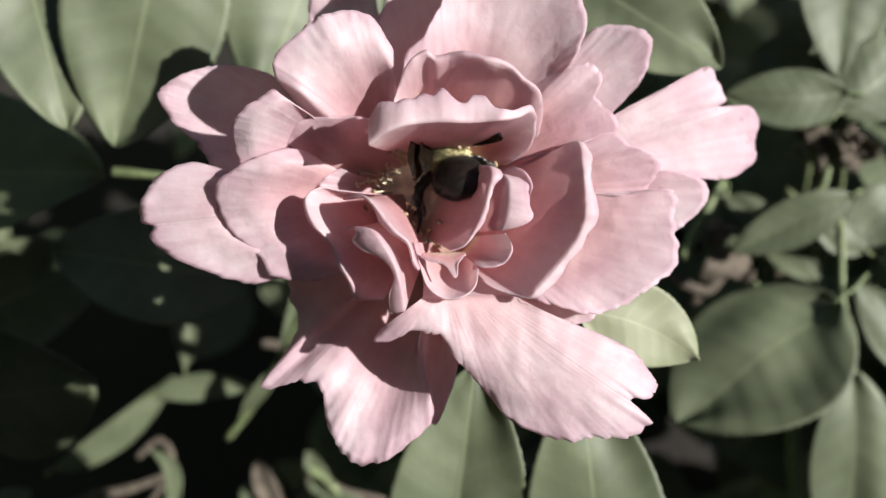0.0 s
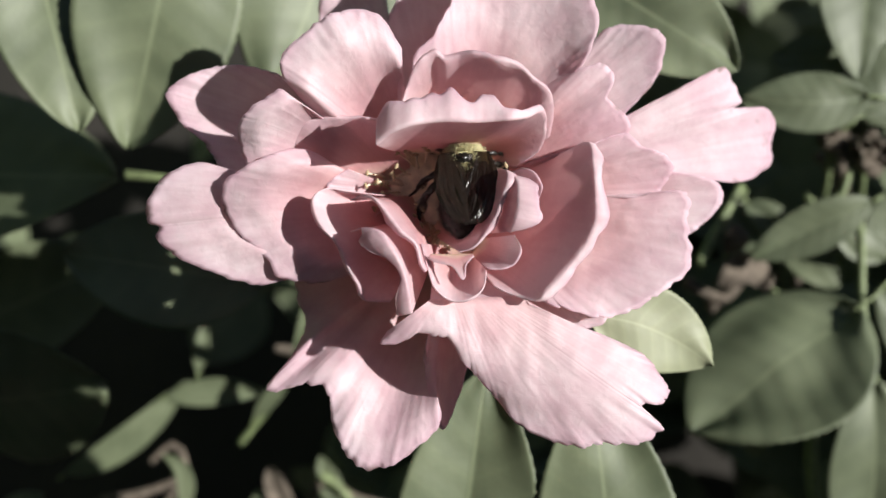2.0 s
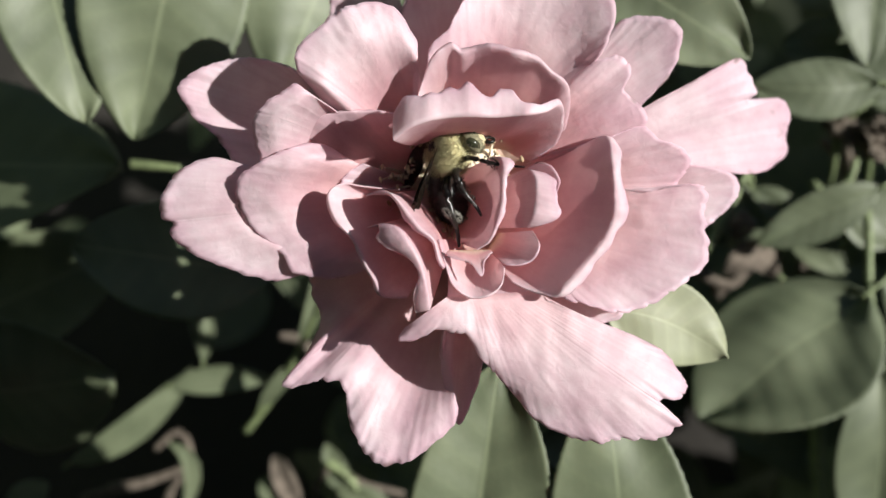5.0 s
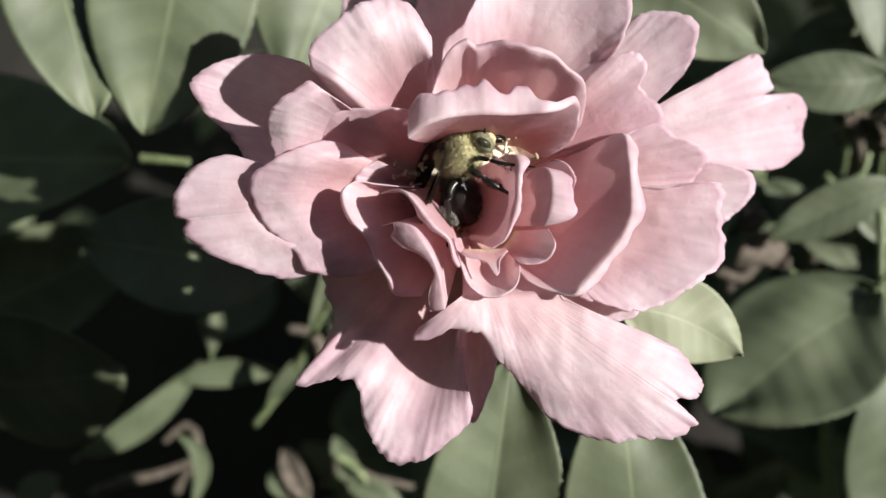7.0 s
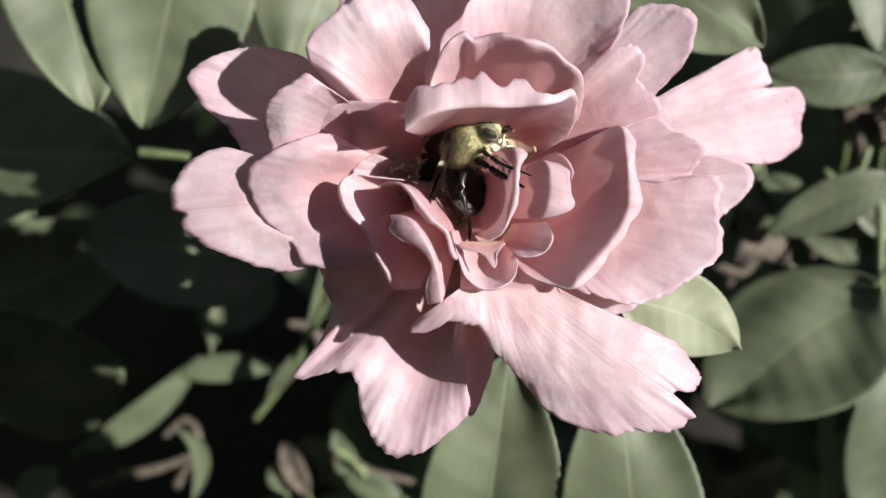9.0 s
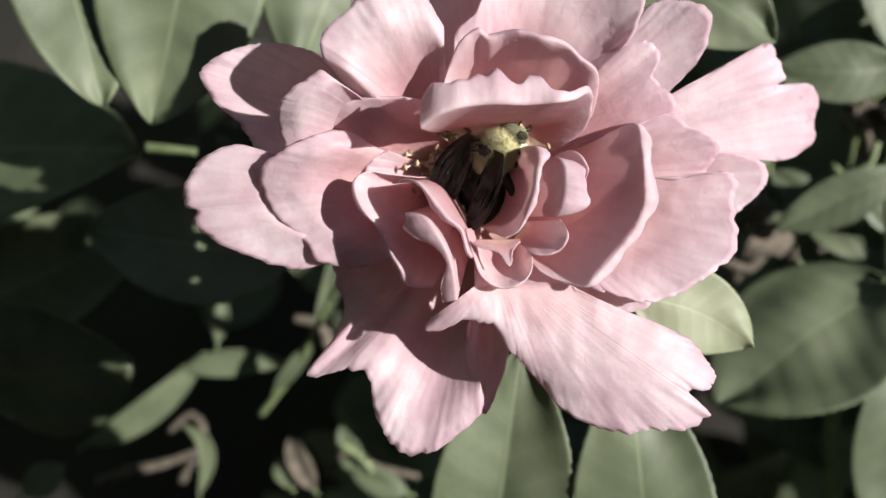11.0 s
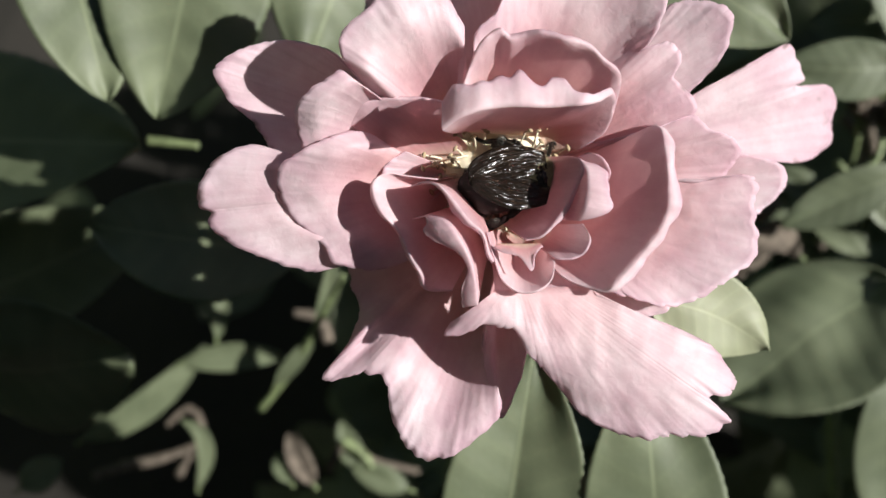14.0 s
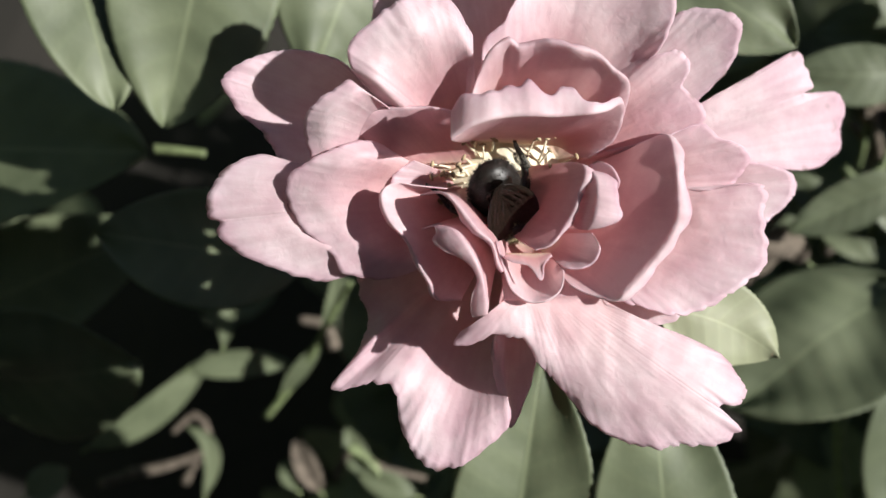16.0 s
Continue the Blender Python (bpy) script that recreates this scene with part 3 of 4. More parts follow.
leaf((-80.9, 70.4, -46), (-70.6, 25.9, -50), 11.5, 0.10, tilt=18)
leaf((-48.3, 75.6, -46), (-62.3, 22.7, -54), 16.4, 0.06, tilt=16)
leaf((-17.6, 80.8, -66), (-33.4, 34.5, -62), 18.1, 0.05, tilt=18)
leaf((-169.9, 20.9, -114), (-74.9, 21.3, -77), 25, 0.02, tilt=24)
leaf((-37, -5, -72), (-80.5, 1.7, -66), 13, 0.1)
leaf((-148, -26.1, -126), (-85.3, 1.6, -120), 16.6, 0.08)
leaf((-122, -34, -90), (-77, -31, -84), 23, 0.04, tilt=-38)
# two narrow leaves shaped as the sunlit strip of one large leaf
leaf((-111.2, -63.5, -146), (-75.1, -35.2, -146), 4.6, 0.1, (2, -3, 0))
leaf((-80.8, -40.4, -146), (-51.3, -38.3, -146), 4.2, 0.1, (0, 1, 0))
leaf((-69.8, -32.1, -140), (-67.5, -17.2, -140), 2.4, 0.2)
leaf((-39.8, -25.7, -130), (-35.3, -7.5, -125), 2.6, 0.2, (2, 0, 0))
leaf((-52, -45, -135), (-40, -30, -130), 2.4, 0.2)
leaf((4.3, -72.5, -42), (10.9, -20.5, -34), 13.1, 0.26)
leaf((36.8, -75.7, -40), (29.8, -23.1, -30), 13.4, 0.08)
leaf((109, -10.5, -102), (64.5, -41.5, -98), 21.5, 0.08, tilt=-42)
leaf((113.3, -29.3, -104), (115.6, -86, -112), 12.2, 0.08)
leaf((30.5, 61.9, -58), (63, 39.4, -52), 11.5, 0.06)
leaf((107.5, 41, -92), (77.5, 41.7, -96), 7.6, 0.08, (0, -1.5, 0))
leaf((108.6, 92, -95), (105.9, 45, -92), 13.0, 0.15)
leaf((105.5, 36.4, -94), (129, 55.1, -94), 10.5, 0.08)
leaf((107.8, 54.3, -104), (88.6, 53.7, -108), 6.3, 0.05)
leaf((27.4, -9.6, -16), (49.2, -18.3, -22), 7.2, 0.05, (0, 2, 0), "fresh light green serrated rose leaf on the bush", True)
leaf((113, 16.4, -104), (83.5, 1.7, -110), 6.5, 0.2)
leaf((86.3, 17.3, -122), (99.5, 7, -118), 4.5, 0.1)
leaf((124, 2, -120), (108.5, 10, -118), 5.0, 0.1)
leaf((86.8, 18.6, -125), (82.2, -5, -122), 5.5, 0.1)
leaf((137, 20, -126), (121.5, 3.6, -126), 8.2, 0.1)
leaf((130.4, -31.1, -104), (114.2, -6.2, -104), 6.6, 0.1)
leaf((98.5, 6, -128), (112, -6, -122), 5.0, 0.1)
leaf((-28.2, -75.6, -150), (-35.1, -58.4, -150), 3.8, 0.1)
leaf((-14, -76.3, -140), (-30.6, -69.6, -140), 4.3, 0.1)
leaf((-76.8, -77.6, -145), (-81.9, -57.3, -145), 2.6, 0.2, (5, 3, 0))
leaf((-127, -76.3, -140), (-115.3, -68, -140), 5.0, 0.1)
twig([(113, 12, -112), (111.8, 2.5, -108), (110.7, -10.9, -105), (114, -29.5, -106), (115, -46, -108)], 1.35, "twig")
twig([(111.5, -43, -140), (111.2, -58, -141), (112.3, -80, -140)], 2.3, "twig")
twig([(-75.2, 21.4, -92), (-70, 20.9, -91.5), (-63, 20.2, -91)], 1.3, "twig")
twig([(-57.2, -53, -140), (-46.4, -39, -135), (-34.6, -18.4, -120), (-30.3, -11.7, -110)], 1.1, "twig")
twig([(-109.1, -75.6, -150), (-93.6, -70.4, -150), (-78.1, -67, -150)], 1.5, "twig", "dry brownish rose twig")
twig([(77.9, -12.7, -130), (95.5, 3.4, -130), (111.5, 14.6, -130)], 2.0, "twig", "dry brownish rose twig")
twig([(119, 35.1, -140), (122.3, 18.4, -140), (126.5, 6.8, -140)], 1.5, "twig", "dry brownish rose twig")
twig([(116.4, 34.6, -150), (123.2, 24.3, -150), (118.1, 10.5, -150)], 1.5, "twig", "dry brownish rose twig")
twig([(109.5, -5, -150), (123.2, 7.1, -150), (138.7, 19.1, -150)], 1.5, "twig", "dry brownish rose twig")
twig([(72.7, 0.2, -120), (77.9, 9.5, -122), (86.2, 22.3, -126)], 1.6, "twig")
twig([(70.1, -4.6, -125), (79.6, -9.3, -125), (85.9, -4.6, -125)], 2.0, "twig", "dry brownish rose twig")
twig([(-38.6, -73.8, -150), (-33.2, -64.8, -148), (-24.6, -69.9, -148), (-11, -73.8, -150)], 1.5, "twig", "dry brownish rose twig")
twig([(-38.6, -34.3, -150), (-41.1, -27.4, -150), (-48.9, -25.6, -150)], 2.0, "twig", "dry brownish rose twig")
twig([(-89.1, -80.8, -170), (-81.7, -66.1, -170), (-85.4, -58.7, -170), (-92.7, -64.2, -170)], 1.5, "twig", "dry brownish rose twig")
WITHERED = "withered brown rose leaf on the bush"
leaf((88.6, 1.1, -122), (77.2, -5.8, -118), 4.2, 0.3, (0, 1, 3), WITHERED, mat=DRY)
leaf((94.4, -6.7, -125), (83, 0.7, -122), 3.6, -0.3, (0, 1, 3), WITHERED, mat=DRY)
leaf((80.2, 3, -120), (84.4, 10.4, -120), 3.0, 0.3, (0, 1, 3), WITHERED, mat=DRY)
twig([(90.6, 6.2, -118), (98.9, 13.4, -116), (107.6, 18, -112), (110.4, 24.5, -112)], 1.3, "twig")
twig([(101.5, 19.1, -120), (112.1, 9.5, -118)], 1.2, "twig")
leaf((-42.3, -76.6, -146), (-50.0, -60.8, -146), 3.6, 0.3, (0, 1, 3), WITHERED, mat=DRY)
leaf((-49.1, -76.1, -146), (-53.7, -67.6, -146), 3.0, 0.2, (0, 1, 2))
twig([(-33.5, -61.9, -140), (-27, -66, -140), (-24.6, -70.1, -140)], 1.6, "twig")
twig([(-99.5, -71.3, -146), (-88, -69, -146), (-76, -64.5, -146)], 1.8, "twig", "dry brownish rose twig")


def dried_bloom(centre, size, seed):
    """A spent flower: curled brown petals round a seed head."""
    rng = random.Random(seed)
    thing = tagged(new("dried_bloom"), "withered brown spent rose bloom on its stalk", "dried flower")
    thing.matrix_world = FACE
    centre = Vector(centre)
    for k in range(15):
        a, reach = k * 2.4 + rng.uniform(-0.4, 0.4), size * rng.uniform(0.55, 1.0)
        out = Vector((math.cos(a), math.sin(a), rng.uniform(-0.1, 0.7))).normalized()
        side = out.cross(Vector((0, 0, 1))).normalized()
        grid = []
        for i in range(10):
            t = i / 9
            w = size * 0.42 * math.sin(math.pi * (0.12 + 0.8 * t)) ** 0.7
            line = []
            for j in range(7):
                u = j / 3 - 1
                p = centre + out * (reach * t) + side * (w * u) + Vector((0, 0, size * (0.3 * math.sin(2.6 * t + k) + 0.35 * u * u * math.sin(k * 1.7) + 0.2 * noise.noise((t * 3, u * 2, k)))))
                line.append(tuple(p * MM))
            grid.append(line)
        part("withered_petal", sheet("withered_petal", grid, 0.0003), DRY, thing)
    part("seed_head", ball(centre + Vector((0, 0, size * 0.2)), (size * 0.3, size * 0.3, size * 0.3), 0.3), DRY, thing, "brown seed head")
    part("stalk", tube([centre + Vector((0, 0, -2)), centre + Vector((3, -16, -14)), centre + Vector((4, -40, -40))], 1.0), STEM, thing, "thin green stalk")


dried_bloom((121.2, 31, -125), 8, 4)
dried_bloom((113.5, 36, -130), 6, 9)
part("stem", tube([(4, 5, -16), (4, 2, -40), (0, -40, -120), (0, -260, -330), (0, -420, -420)], 2.4), STEM, rose, "green rose stem")

# receptacle, stamens
CREAM = plain("cream", (0.8, 0.7, 0.52), 0.7)
ANTHER = plain("anther", (0.42, 0.33, 0.2), 0.8)
HEART = Vector((2.4, 10.4, -14))
rng = random.Random(5)
dome = []
for i in range(12):
    rad = 9.0 * i / 11
    dome.append([tuple((HEART + Vector((rad * math.cos(a), rad * math.sin(a), 2.2 * (1 - (rad / 9.0) ** 2) + 0.3 * math.sin(9 * a) * rad / 9.0))) * MM) for a in (2 * math.pi * k / 36 for k in range(37))])
part("receptacle", sheet("receptacle", dome, 0.0004), CREAM, rose, "cream heart of the flower")


def stamen_mesh(bend, height):
    mesh = tube([(0, 0, 0), (bend * 0.3, 0, height * 0.5), (bend, 0.2, height)], 0.2, 5)
    n = len(mesh.polygons)
    bm = bmesh.new()
    bm.from_mesh(mesh)
    ball = bmesh.ops.create_icosphere(bm, subdivisions=1, radius=0.00034, matrix=Matrix.Translation(Vector((bend, 0.2, height)) * MM) @ Matrix.Diagonal((1, 1.9, 0.8, 1)))
    for f in {f for v in ball["verts"] for f in v.link_faces}:
        f.material_index = 1
    bm.to_mesh(mesh)
    bm.free()
    mesh.materials.append(CREAM)
    mesh.materials.append(ANTHER)
    for p in mesh.polygons:
        p.use_smooth = True
    return mesh


kinds = [stamen_mesh(b, h) for b, h in ((1.5, 4.6), (2.4, 5.6), (-0.8, 6.2), (2.8, 4.8))]
for k in range(95):
    a = rng.uniform(0, 2 * math.pi)
    rad = rng.uniform(4.6, 9.2)
    ob = new("stamen", kinds[k % 4])
    ob.parent = rose
    ob.matrix_local = Matrix.Translation((HEART + Vector((rad * math.cos(a), rad * math.sin(a), 0.5))) * MM) @ pose(0, 0, 0, 0, rng.uniform(-5, 22), math.degrees(a) + rng.uniform(-50, 50))


# undergrowth: shaded foliage deep in the bush; added leaves beside it cast shade
def foliage(name, label, boxes, size, seed):
    rng = random.Random(seed)
    verts, faces = [], []
    for (lo, hi, many) in boxes:
        for _ in range(many):
            p = Vector([rng.uniform(a, b) for a, b in zip(lo, hi)])
            turn = Euler([rng.uniform(-0.9, 0.9), rng.uniform(-0.9, 0.9), rng.uniform(0, 6.28)]).to_matrix()
            half, length = rng.uniform(*size), 0
            length = half * rng.uniform(2.2, 3.0)
            start = len(verts)
            for i in range(9):
                t = i / 8
                w = half * max(0.01, math.sin(math.pi * t ** 0.9)) ** 0.7
                for s in (-1, -0.5, 0, 0.5, 1):
                    q = turn @ Vector((w * s, length * (t - 0.5), 0.16 * w * abs(s) - 0.25 * length * (t - 0.5) ** 2))
                    verts.append(tuple((p + q) * MM))
            for i in range(8):
                for j in range(4):
                    o = start + i * 5 + j
                    faces.append((o, o + 1, o + 6, o + 5))
    mesh = bpy.data.meshes.new(name)
    mesh.from_pydata(verts, [], faces)
    layer = mesh.uv_layers.new(name="UVMap")
    for loop, d in zip(mesh.loops, layer.data):
        k = loop.vertex_index % 45
        d.uv = ((k % 5) / 4, (k // 5) / 8)
    mesh.materials.append(LEAF)
    for p in mesh.polygons:
        p.use_smooth = True
    ob = tagged(new(name, mesh), label, "foliage", kind="stuff")
    ob.matrix_world = FACE
    return ob


foliage("undergrowth", "dense shaded green leaves deep inside the rose bush",
        [((-60, -230, -380), (300, 200, -290), 420), ((-300, -230, -400), (-60, 200, -340), 12)], (14, 24), 3)
# leaves added out of view on the sun's side, only to block sunlight
foliage("shade_foliage", "added unseen leaves beside the bush that shade its depths",
        [((170, -110, -220), (320, 10, -100), 150), ((230, -80, -200), (450, 140, -45), 380), ((140, -120, -260), (260, 30, -130), 120)], (14, 22), 8)
# the bee: forward +y, back +z, millimetres about the middle of the thorax
FUR = plain("bee_fur", (0.47, 0.43, 0.24), 0.9)
BLACK = plain("bee_black", (0.01, 0.008, 0.006), 0.32, 0.4)
BELLY = plain("bee_abdomen", (0.012, 0.009, 0.007), 0.45, 0.35)
BRUSH = plain("bee_brush", (0.22, 0.21, 0.18), 0.9)
EYE = plain("bee_eye", (0.03, 0.032, 0.018), 0.12)
HEADFUR = plain("bee_head", (0.2, 0.185, 0.11), 0.8)
FACEMASK = plain("bee_face", (0.55, 0.48, 0.28), 0.6)


def wing_material():
    m, nodes, links, bsdf = material("bee_wing")
    uv = nodes.new("ShaderNodeUVMap")
    cells = node(nodes, "ShaderNodeTexVoronoi", Scale=5.0)
    cells.feature = "DISTANCE_TO_EDGE"
    links.new(uv.outputs[0], cells.inputs[0])
    col = ramp(nodes, links, cells.outputs[0], (0.0, (0.01, 0.008, 0.006)), (0.05, (0.016, 0.011, 0.008)))
    links.new(col, bsdf.inputs["Base Color"])
    long = nodes.new("ShaderNodeVectorMath")
    long.operation = "MULTIPLY"
    long.inputs[1].default_value = (6, 2.6, 1)
    links.new(uv.outputs[0], long.inputs[0])
    crease = node(nodes, "ShaderNodeTexNoise", Scale=1.0, Detail=2.0)
    links.new(long.outputs[0], crease.inputs[0])
    bump = node(nodes, "ShaderNodeBump", Strength=1.0, Distance=0.0012)
    links.new(crease.outputs[0], bump.inputs["Height"])
    links.new(bump.outputs[0], bsdf.inputs["Normal"])
    bsdf.inputs["Roughness"].default_value = 0.2
    bsdf.inputs["Specular IOR Level"].default_value = 0.5
    clear = nodes.new("ShaderNodeBsdfTransparent")
    clear.inputs[0].default_value = (0.5, 0.4, 0.32, 1)
    mix = nodes.new("ShaderNodeMixShader")
    mix.inputs[0].default_value = 0.34
    links.new(bsdf.outputs[0], mix.inputs[1])
    links.new(clear.outputs[0], mix.inputs[2])
    links.new(mix.outputs[0], nodes["Material Output"].inputs[0])
    return m


WING = wing_material()
bee = tagged(new("bee"), "large black bee with a fuzzy yellow thorax in the rose", "bee")
bee.matrix_world = FACE


def fuzz(centre, radii, length, many, seed, skip=lambda d: False):
    """Short hairs standing on a rounded body."""
    rng = random.Random(seed)
    verts, faces = [], []
    for _ in range(many):
        d = Vector((rng.gauss(0, 1), rng.gauss(0, 1), rng.gauss(0, 1))).normalized()
        if skip(d):
            continue
        p = Vector(centre) + Vector((d.x * radii[0], d.y * radii[1], d.z * radii[2])) * 0.97
        lean = (d + Vector((rng.uniform(-0.4, 0.4), rng.uniform(-0.7, 0.1), rng.uniform(-0.4, 0.4)))).normalized()
        x = lean.orthogonal().normalized() * 0.045
        y = lean.cross(x).normalized() * 0.045
        tip = p + lean * length * rng.uniform(0.6, 1.2)
        k = len(verts)
        verts += [tuple(q * MM) for q in (p + x, p - x * 0.5 + y, p - x * 0.5 - y, tip)]
        faces += [(k, k + 1, k + 3), (k + 1, k + 2, k + 3), (k + 2, k, k + 3)]
    mesh = bpy.data.meshes.new("fuzz")
    mesh.from_pydata(verts, [], faces)
    return mesh


def wing_mesh(length, width, side):
    rows, cols = 22, 9
    grid = []
    for i in range(rows):
        t = i / (rows - 1)
        w = width * (0.16 + 0.84 * math.sin(math.pi * min(1, 0.08 + 0.8 * t)) ** 0.8) * (1 if t < 0.93 else 1 - ((t - 0.93) / 0.075) ** 2)
        grid.append([tuple(Vector((side * w * (s - 0.25), -length * t, 0.25 * math.sin(6 * t + 5 * s) * t + 0.5 * t * s)) * MM) for s in (j / (cols - 1) for j in range(cols))])
    return sheet("wing", grid, 0.00005)


thorax = part("thorax", ball((0, 0, 0), (3.1, 3.2, 2.9), 0.04), FUR, bee, "fuzzy olive yellow thorax")
part("fur", fuzz((0, 0, 0), (3.1, 3.2, 2.9), 1.15, 5200, 1, lambda d: abs(d.x) < 0.36 and -0.36 < d.y < 0.12 and d.z > 0), FUR, thorax, "dense short yellow hairs")
part("bald_spot", ball((0, -0.4, 2.75), (1.25, 0.75, 0.5), 0.5), BLACK, thorax, "shiny black spot")
WAIST = pose(0, -2.6 * MM, -0.4 * MM)
abdomen = part("abdomen", ball((0, -4.5, -0.2), (4.2, 5.1, 2.9), 0.0, 6), BELLY, bee, "glossy black ringed abdomen")
part("hairs", fuzz((0, -4.5, -0.2), (4.2, 5.1, 2.9), 0.6, 1500, 2), BLACK, abdomen, "sparse black hairs")
abdomen.matrix_local = WAIST
part("waist", ball((0, -3.0, -0.4), (1.6, 1.2, 1.5)), BLACK, bee, "black waist")
head = part("head", ball((0, 4.0, -1.2), (2.5, 1.5, 2.1), 0.05), HEADFUR, bee, "olive grey head with pale face")
part("face", ball((0, 4.7, -1.9), (1.3, 1.0, 1.3), 0.05), FACEMASK, head, "pale cream face")
part("fur", fuzz((0, 4.0, -1.2), (2.5, 1.5, 2.1), 0.5, 700, 3), HEADFUR, head, "short yellowish hairs")
for side in (-1, 1):
    part("eye", ball((side * 1.9, 4.2, -1.0), (0.65, 0.8, 1.3)), EYE, head, "glossy greenish compound eye")
    part("mandible", tube([(side * 0.7, 5.3, -2.8), (side * 0.8, 5.9, -3.5), (side * 0.2, 6.2, -3.9)], 0.3, 6), BLACK, head, "dark mandible")
    part("antenna", tube([(side * 0.6, 5.2, -0.6), (side * 1.4, 6.6, 0.2), (side * 1.9, 8.4, -1.2)], 0.16, 6), BLACK, head, "thin black antenna")

WINGS = []
for side in (-1, 1):
    for length, width, at in ((12.5, 5.6, 0.6), (9.5, 4.4, -0.9)):
        w = part("wing", wing_mesh(length, width, side), WING, bee, "smoky dark brown glossy wing")
        w.matrix_local = pose(side * 2.3 * MM, at * MM, 1.9 * MM)
        WINGS.append((w, side, at))

LEGS = []
for side in (-1, 1):
    for at, reach, back, thick in ((1.8, 4.4, 3.4, 0.34), (0.0, 5.2, -0.5, 0.5), (-1.8, 5.0, -4.6, 0.62)):
        points = [(0, 0, 0), (side * reach * 0.55, back * 0.3, 0.6), (side * reach, back * 0.75, -1.6), (side * reach * 1.1, back * 1.15, -4.0), (side * reach * 1.3, back * 1.5, -5.4)]
        leg = part("leg", tube(points, thick * 1.4, 7, 0.8), BLACK, bee, "hairy black leg")
        part("bristles", fuzz((side * reach * 0.95, back * 0.75, -1.8), (0.45, 0.5, 1.7), 0.45, 200, at * 3 + side), BLACK, leg, "black bristles")
        if at < 0:
            part("pollen_brush", fuzz((side * reach * 0.98, back * 0.8, -2.0), (0.6, 0.7, 1.9), 0.35, 600, 40 + side), BRUSH, leg, "pale grey pollen hairs")
        leg.matrix_local = pose(side * 1.7 * MM, at * MM, -1.9 * MM)
        LEGS.append((leg, side, at))


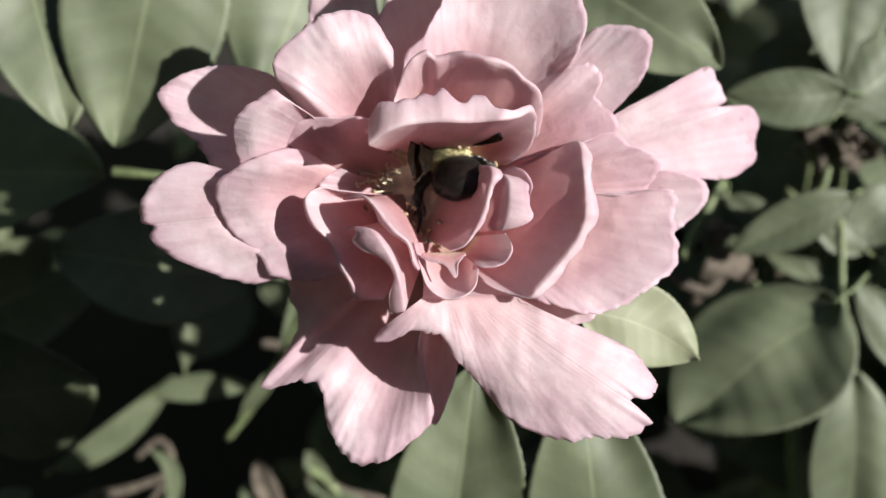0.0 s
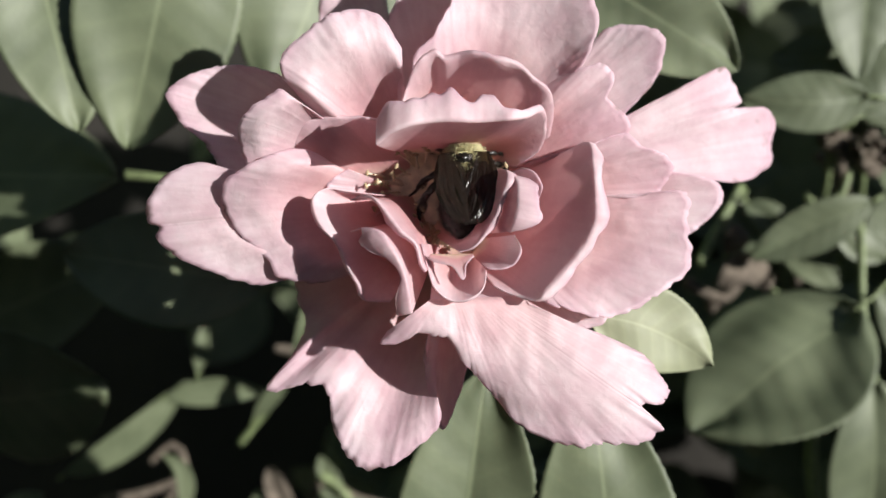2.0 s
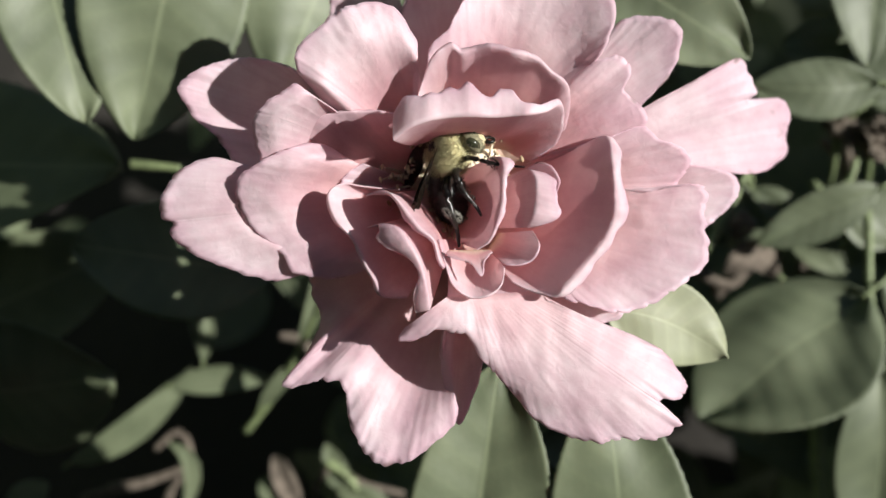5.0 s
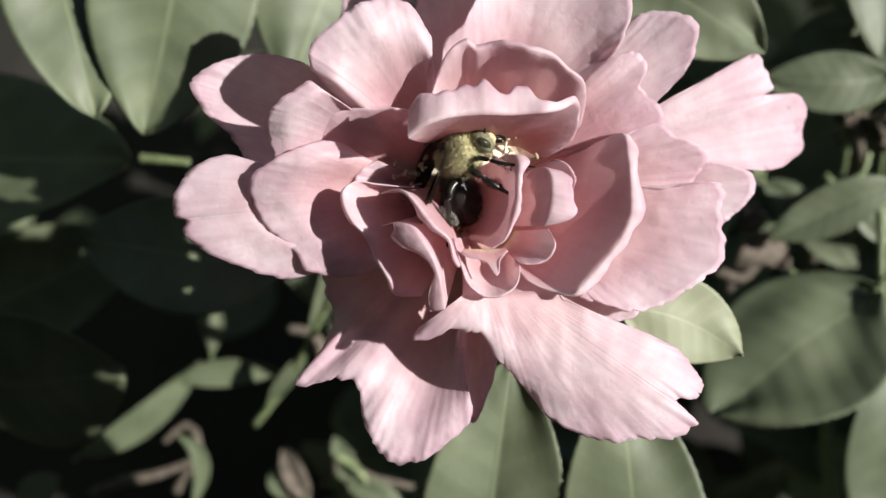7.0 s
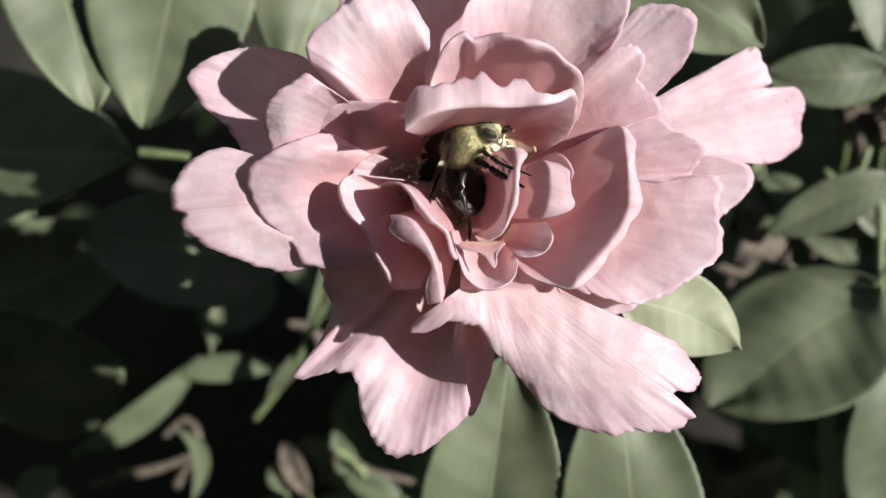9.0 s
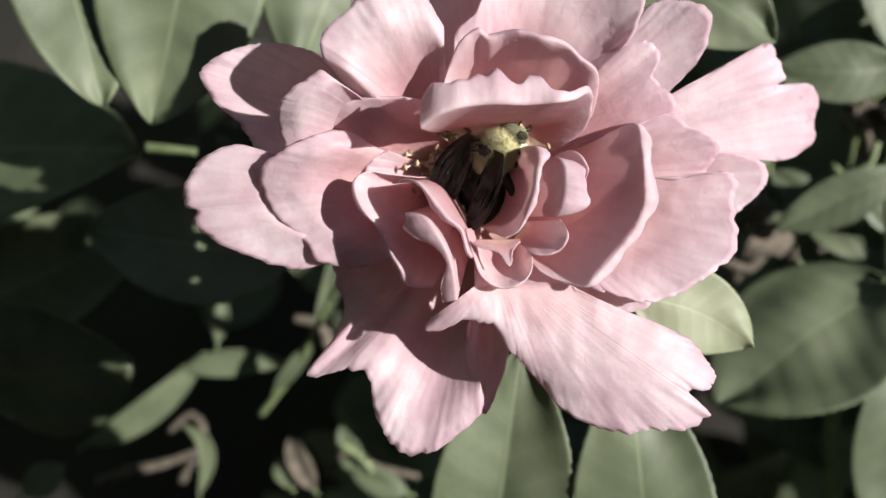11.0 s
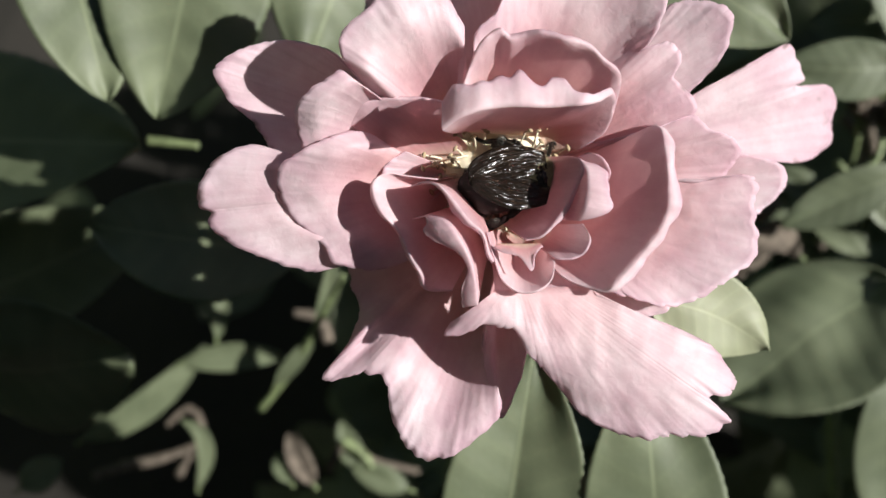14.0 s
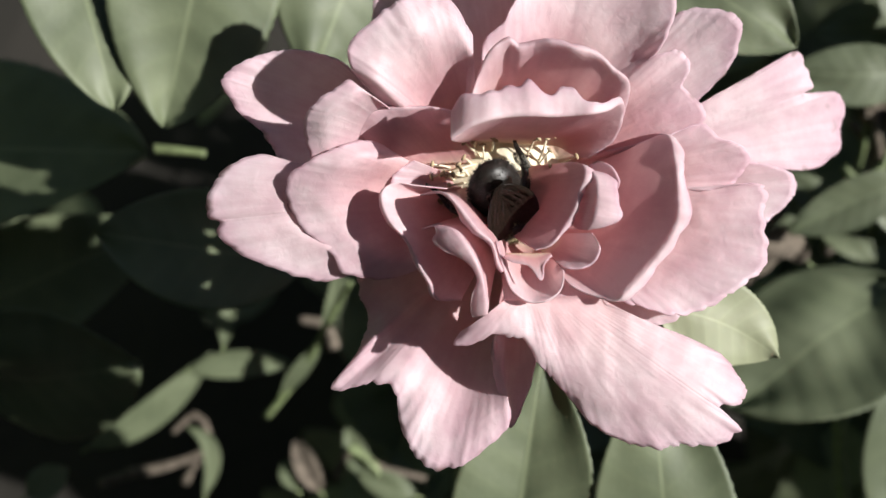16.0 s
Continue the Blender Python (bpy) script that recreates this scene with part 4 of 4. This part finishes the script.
# seconds, place of the thorax in the flower's space, heading, pitch, roll, spread of the left and right wings, curl of the abdomen, twist of the wings
BEE_PATH = [
    (0, (5.4, 15.6, -11), 112, -66, 0, 22, 50, 8, 78),
    (0.5, (5.2, 16.2, -11), 112, -66, 0, 30, 50, 8, 66),
    (1, (4.9, 15.4, -8), 116, -48, 0, 8, 46, 10, 60),
    (1.5, (6, 14.7, -6), 94, -25, 5, -12, -8, 5, 6),
    (2, (6.3, 14.4, -6), 92, -20, 0, -14, -10, 5, 0),
    (2.5, (5, 14.4, -6), 80, -12, 8, 36, 66, 8, 55),
    (3, (5.3, 14.7, -3), 40, 15, -60, 60, 15, 45, 30),
    (4.2, (3.1, 14.6, -4), 48, 20, -65, 30, 25, 50, 20),
    (5.5, (0.8, 14.4, -4), 48, 20, -66, 15, 12, 55, 10),
    (6, (0.4, 14.3, -4), 48, 20, -66, 15, 10, 55, 10),
    (6.5, (0.3, 14.2, -4), 48, 20, -66, 15, 10, 55, 10),
    (7, (0.9, 14, -4), 50, 20, -66, 15, 10, 55, 10),
    (7.5, (2.8, 14.1, -4), 58, 20, -64, 12, 10, 68, 25),
    (8, (4, 13.8, -4), 64, 18, -62, 4, 4, 74, 8),
    (8.5, (2.3, 14.6, -4), 50, 22, -64, 8, 8, 55, 10),
    (9, (2.1, 14.4, -4), 50, 22, -64, 8, 8, 55, 10),
    (9.5, (1.9, 14.2, -4), 50, 22, -64, 8, 8, 55, 10),
    (10, (1.7, 13.1, -4), 52, 20, -58, 6, 6, 50, 10),
    (11.2, (5.2, 13.1, -5), 60, 5, -30, 0, 4, 25, 5),
    (12.5, (7.6, 13.2, -5), 60, -8, 0, 6, -16, 8, 0),
    (13, (8.6, 13.4, -5), 52, -6, 0, 8, -16, 5, 0),
    (13.5, (7.4, 11.4, -5), 30, -8, -5, 4, -17, 6, 0),
    (14, (8.2, 9.1, -6), 6, -14, -8, -8, -18, 6, 0),
    (14.5, (7.8, 8.1, -6), 0, -14, -8, -10, -17, 6, 0),
    (15, (6.6, 7.1, -6), -20, -22, -14, -12, -14, 6, 0),
    (15.5, (3.5, 5.5, -7), -58, -34, -14, -20, -16, 2, 0),
    (16, (2.6, 4.7, -9), -64, -44, -12, -20, -14, -4, 0),
]


def motions():
    rows, wing_rows, leg_rows, belly_rows = [], {}, {}, []
    for t, place, heading, pitch, roll, left, right, curl, twist in BEE_PATH:
        turn = Matrix.Rotation(radians(heading - 90), 4, "Z") @ Matrix.Rotation(radians(pitch), 4, "X") @ Matrix.Rotation(radians(roll), 4, "Y")
        rows.append((t, FACE @ Matrix.Translation(Vector(place) * MM) @ turn))
        belly_rows.append((t, WAIST @ pose(0, 0, 0, curl)))
        for k, (w, side, at) in enumerate(WINGS):
            fan = (right if side > 0 else left) * (1.0 if at > 0 else 0.9) - (0 if at > 0 else 2)
            wing_rows.setdefault(k, []).append((t, pose(side * 2.0 * MM, at * MM, (2.9 if at > 0 else 2.6) * MM, -2 + 0.35 * curl, side * (-8 - twist), side * fan)))
        for k, (leg, side, at) in enumerate(LEGS):
            swing = 20 * math.sin(2.7 * t + 2.1 * k)
            leg_rows.setdefault(k, []).append((t, pose(side * 1.7 * MM, at * MM, -1.9 * MM, 0.4 * swing, 0.5 * swing, swing)))
    # the petal beside the bee gives way when the bee leans on it
    hinge = Vector((6.5, 0.5, 0)) * MM
    walk(core_petal, [(t, Matrix.Translation(hinge) @ pose(0, 0, 0, 0, push * 0.5, push * -5) @ Matrix.Translation(-hinge)) for t, push in (
        (0, 2.2), (0.5, 1.9), (1, 3.0), (1.5, 2.6), (2, 3.2), (2.5, 2.6), (3, 1.4), (5.5, 0), (10, 0), (12.5, 3.8), (13, 4.2), (13.5, 4.2), (14.5, 3.8), (16, 3.2))])
    walk(bee, rows)
    walk(abdomen, belly_rows)
    for k, (w, side, at) in enumerate(WINGS):
        walk(w, wing_rows[k])
    for k, (leg, side, at) in enumerate(LEGS):
        walk(leg, leg_rows[k])


motions()
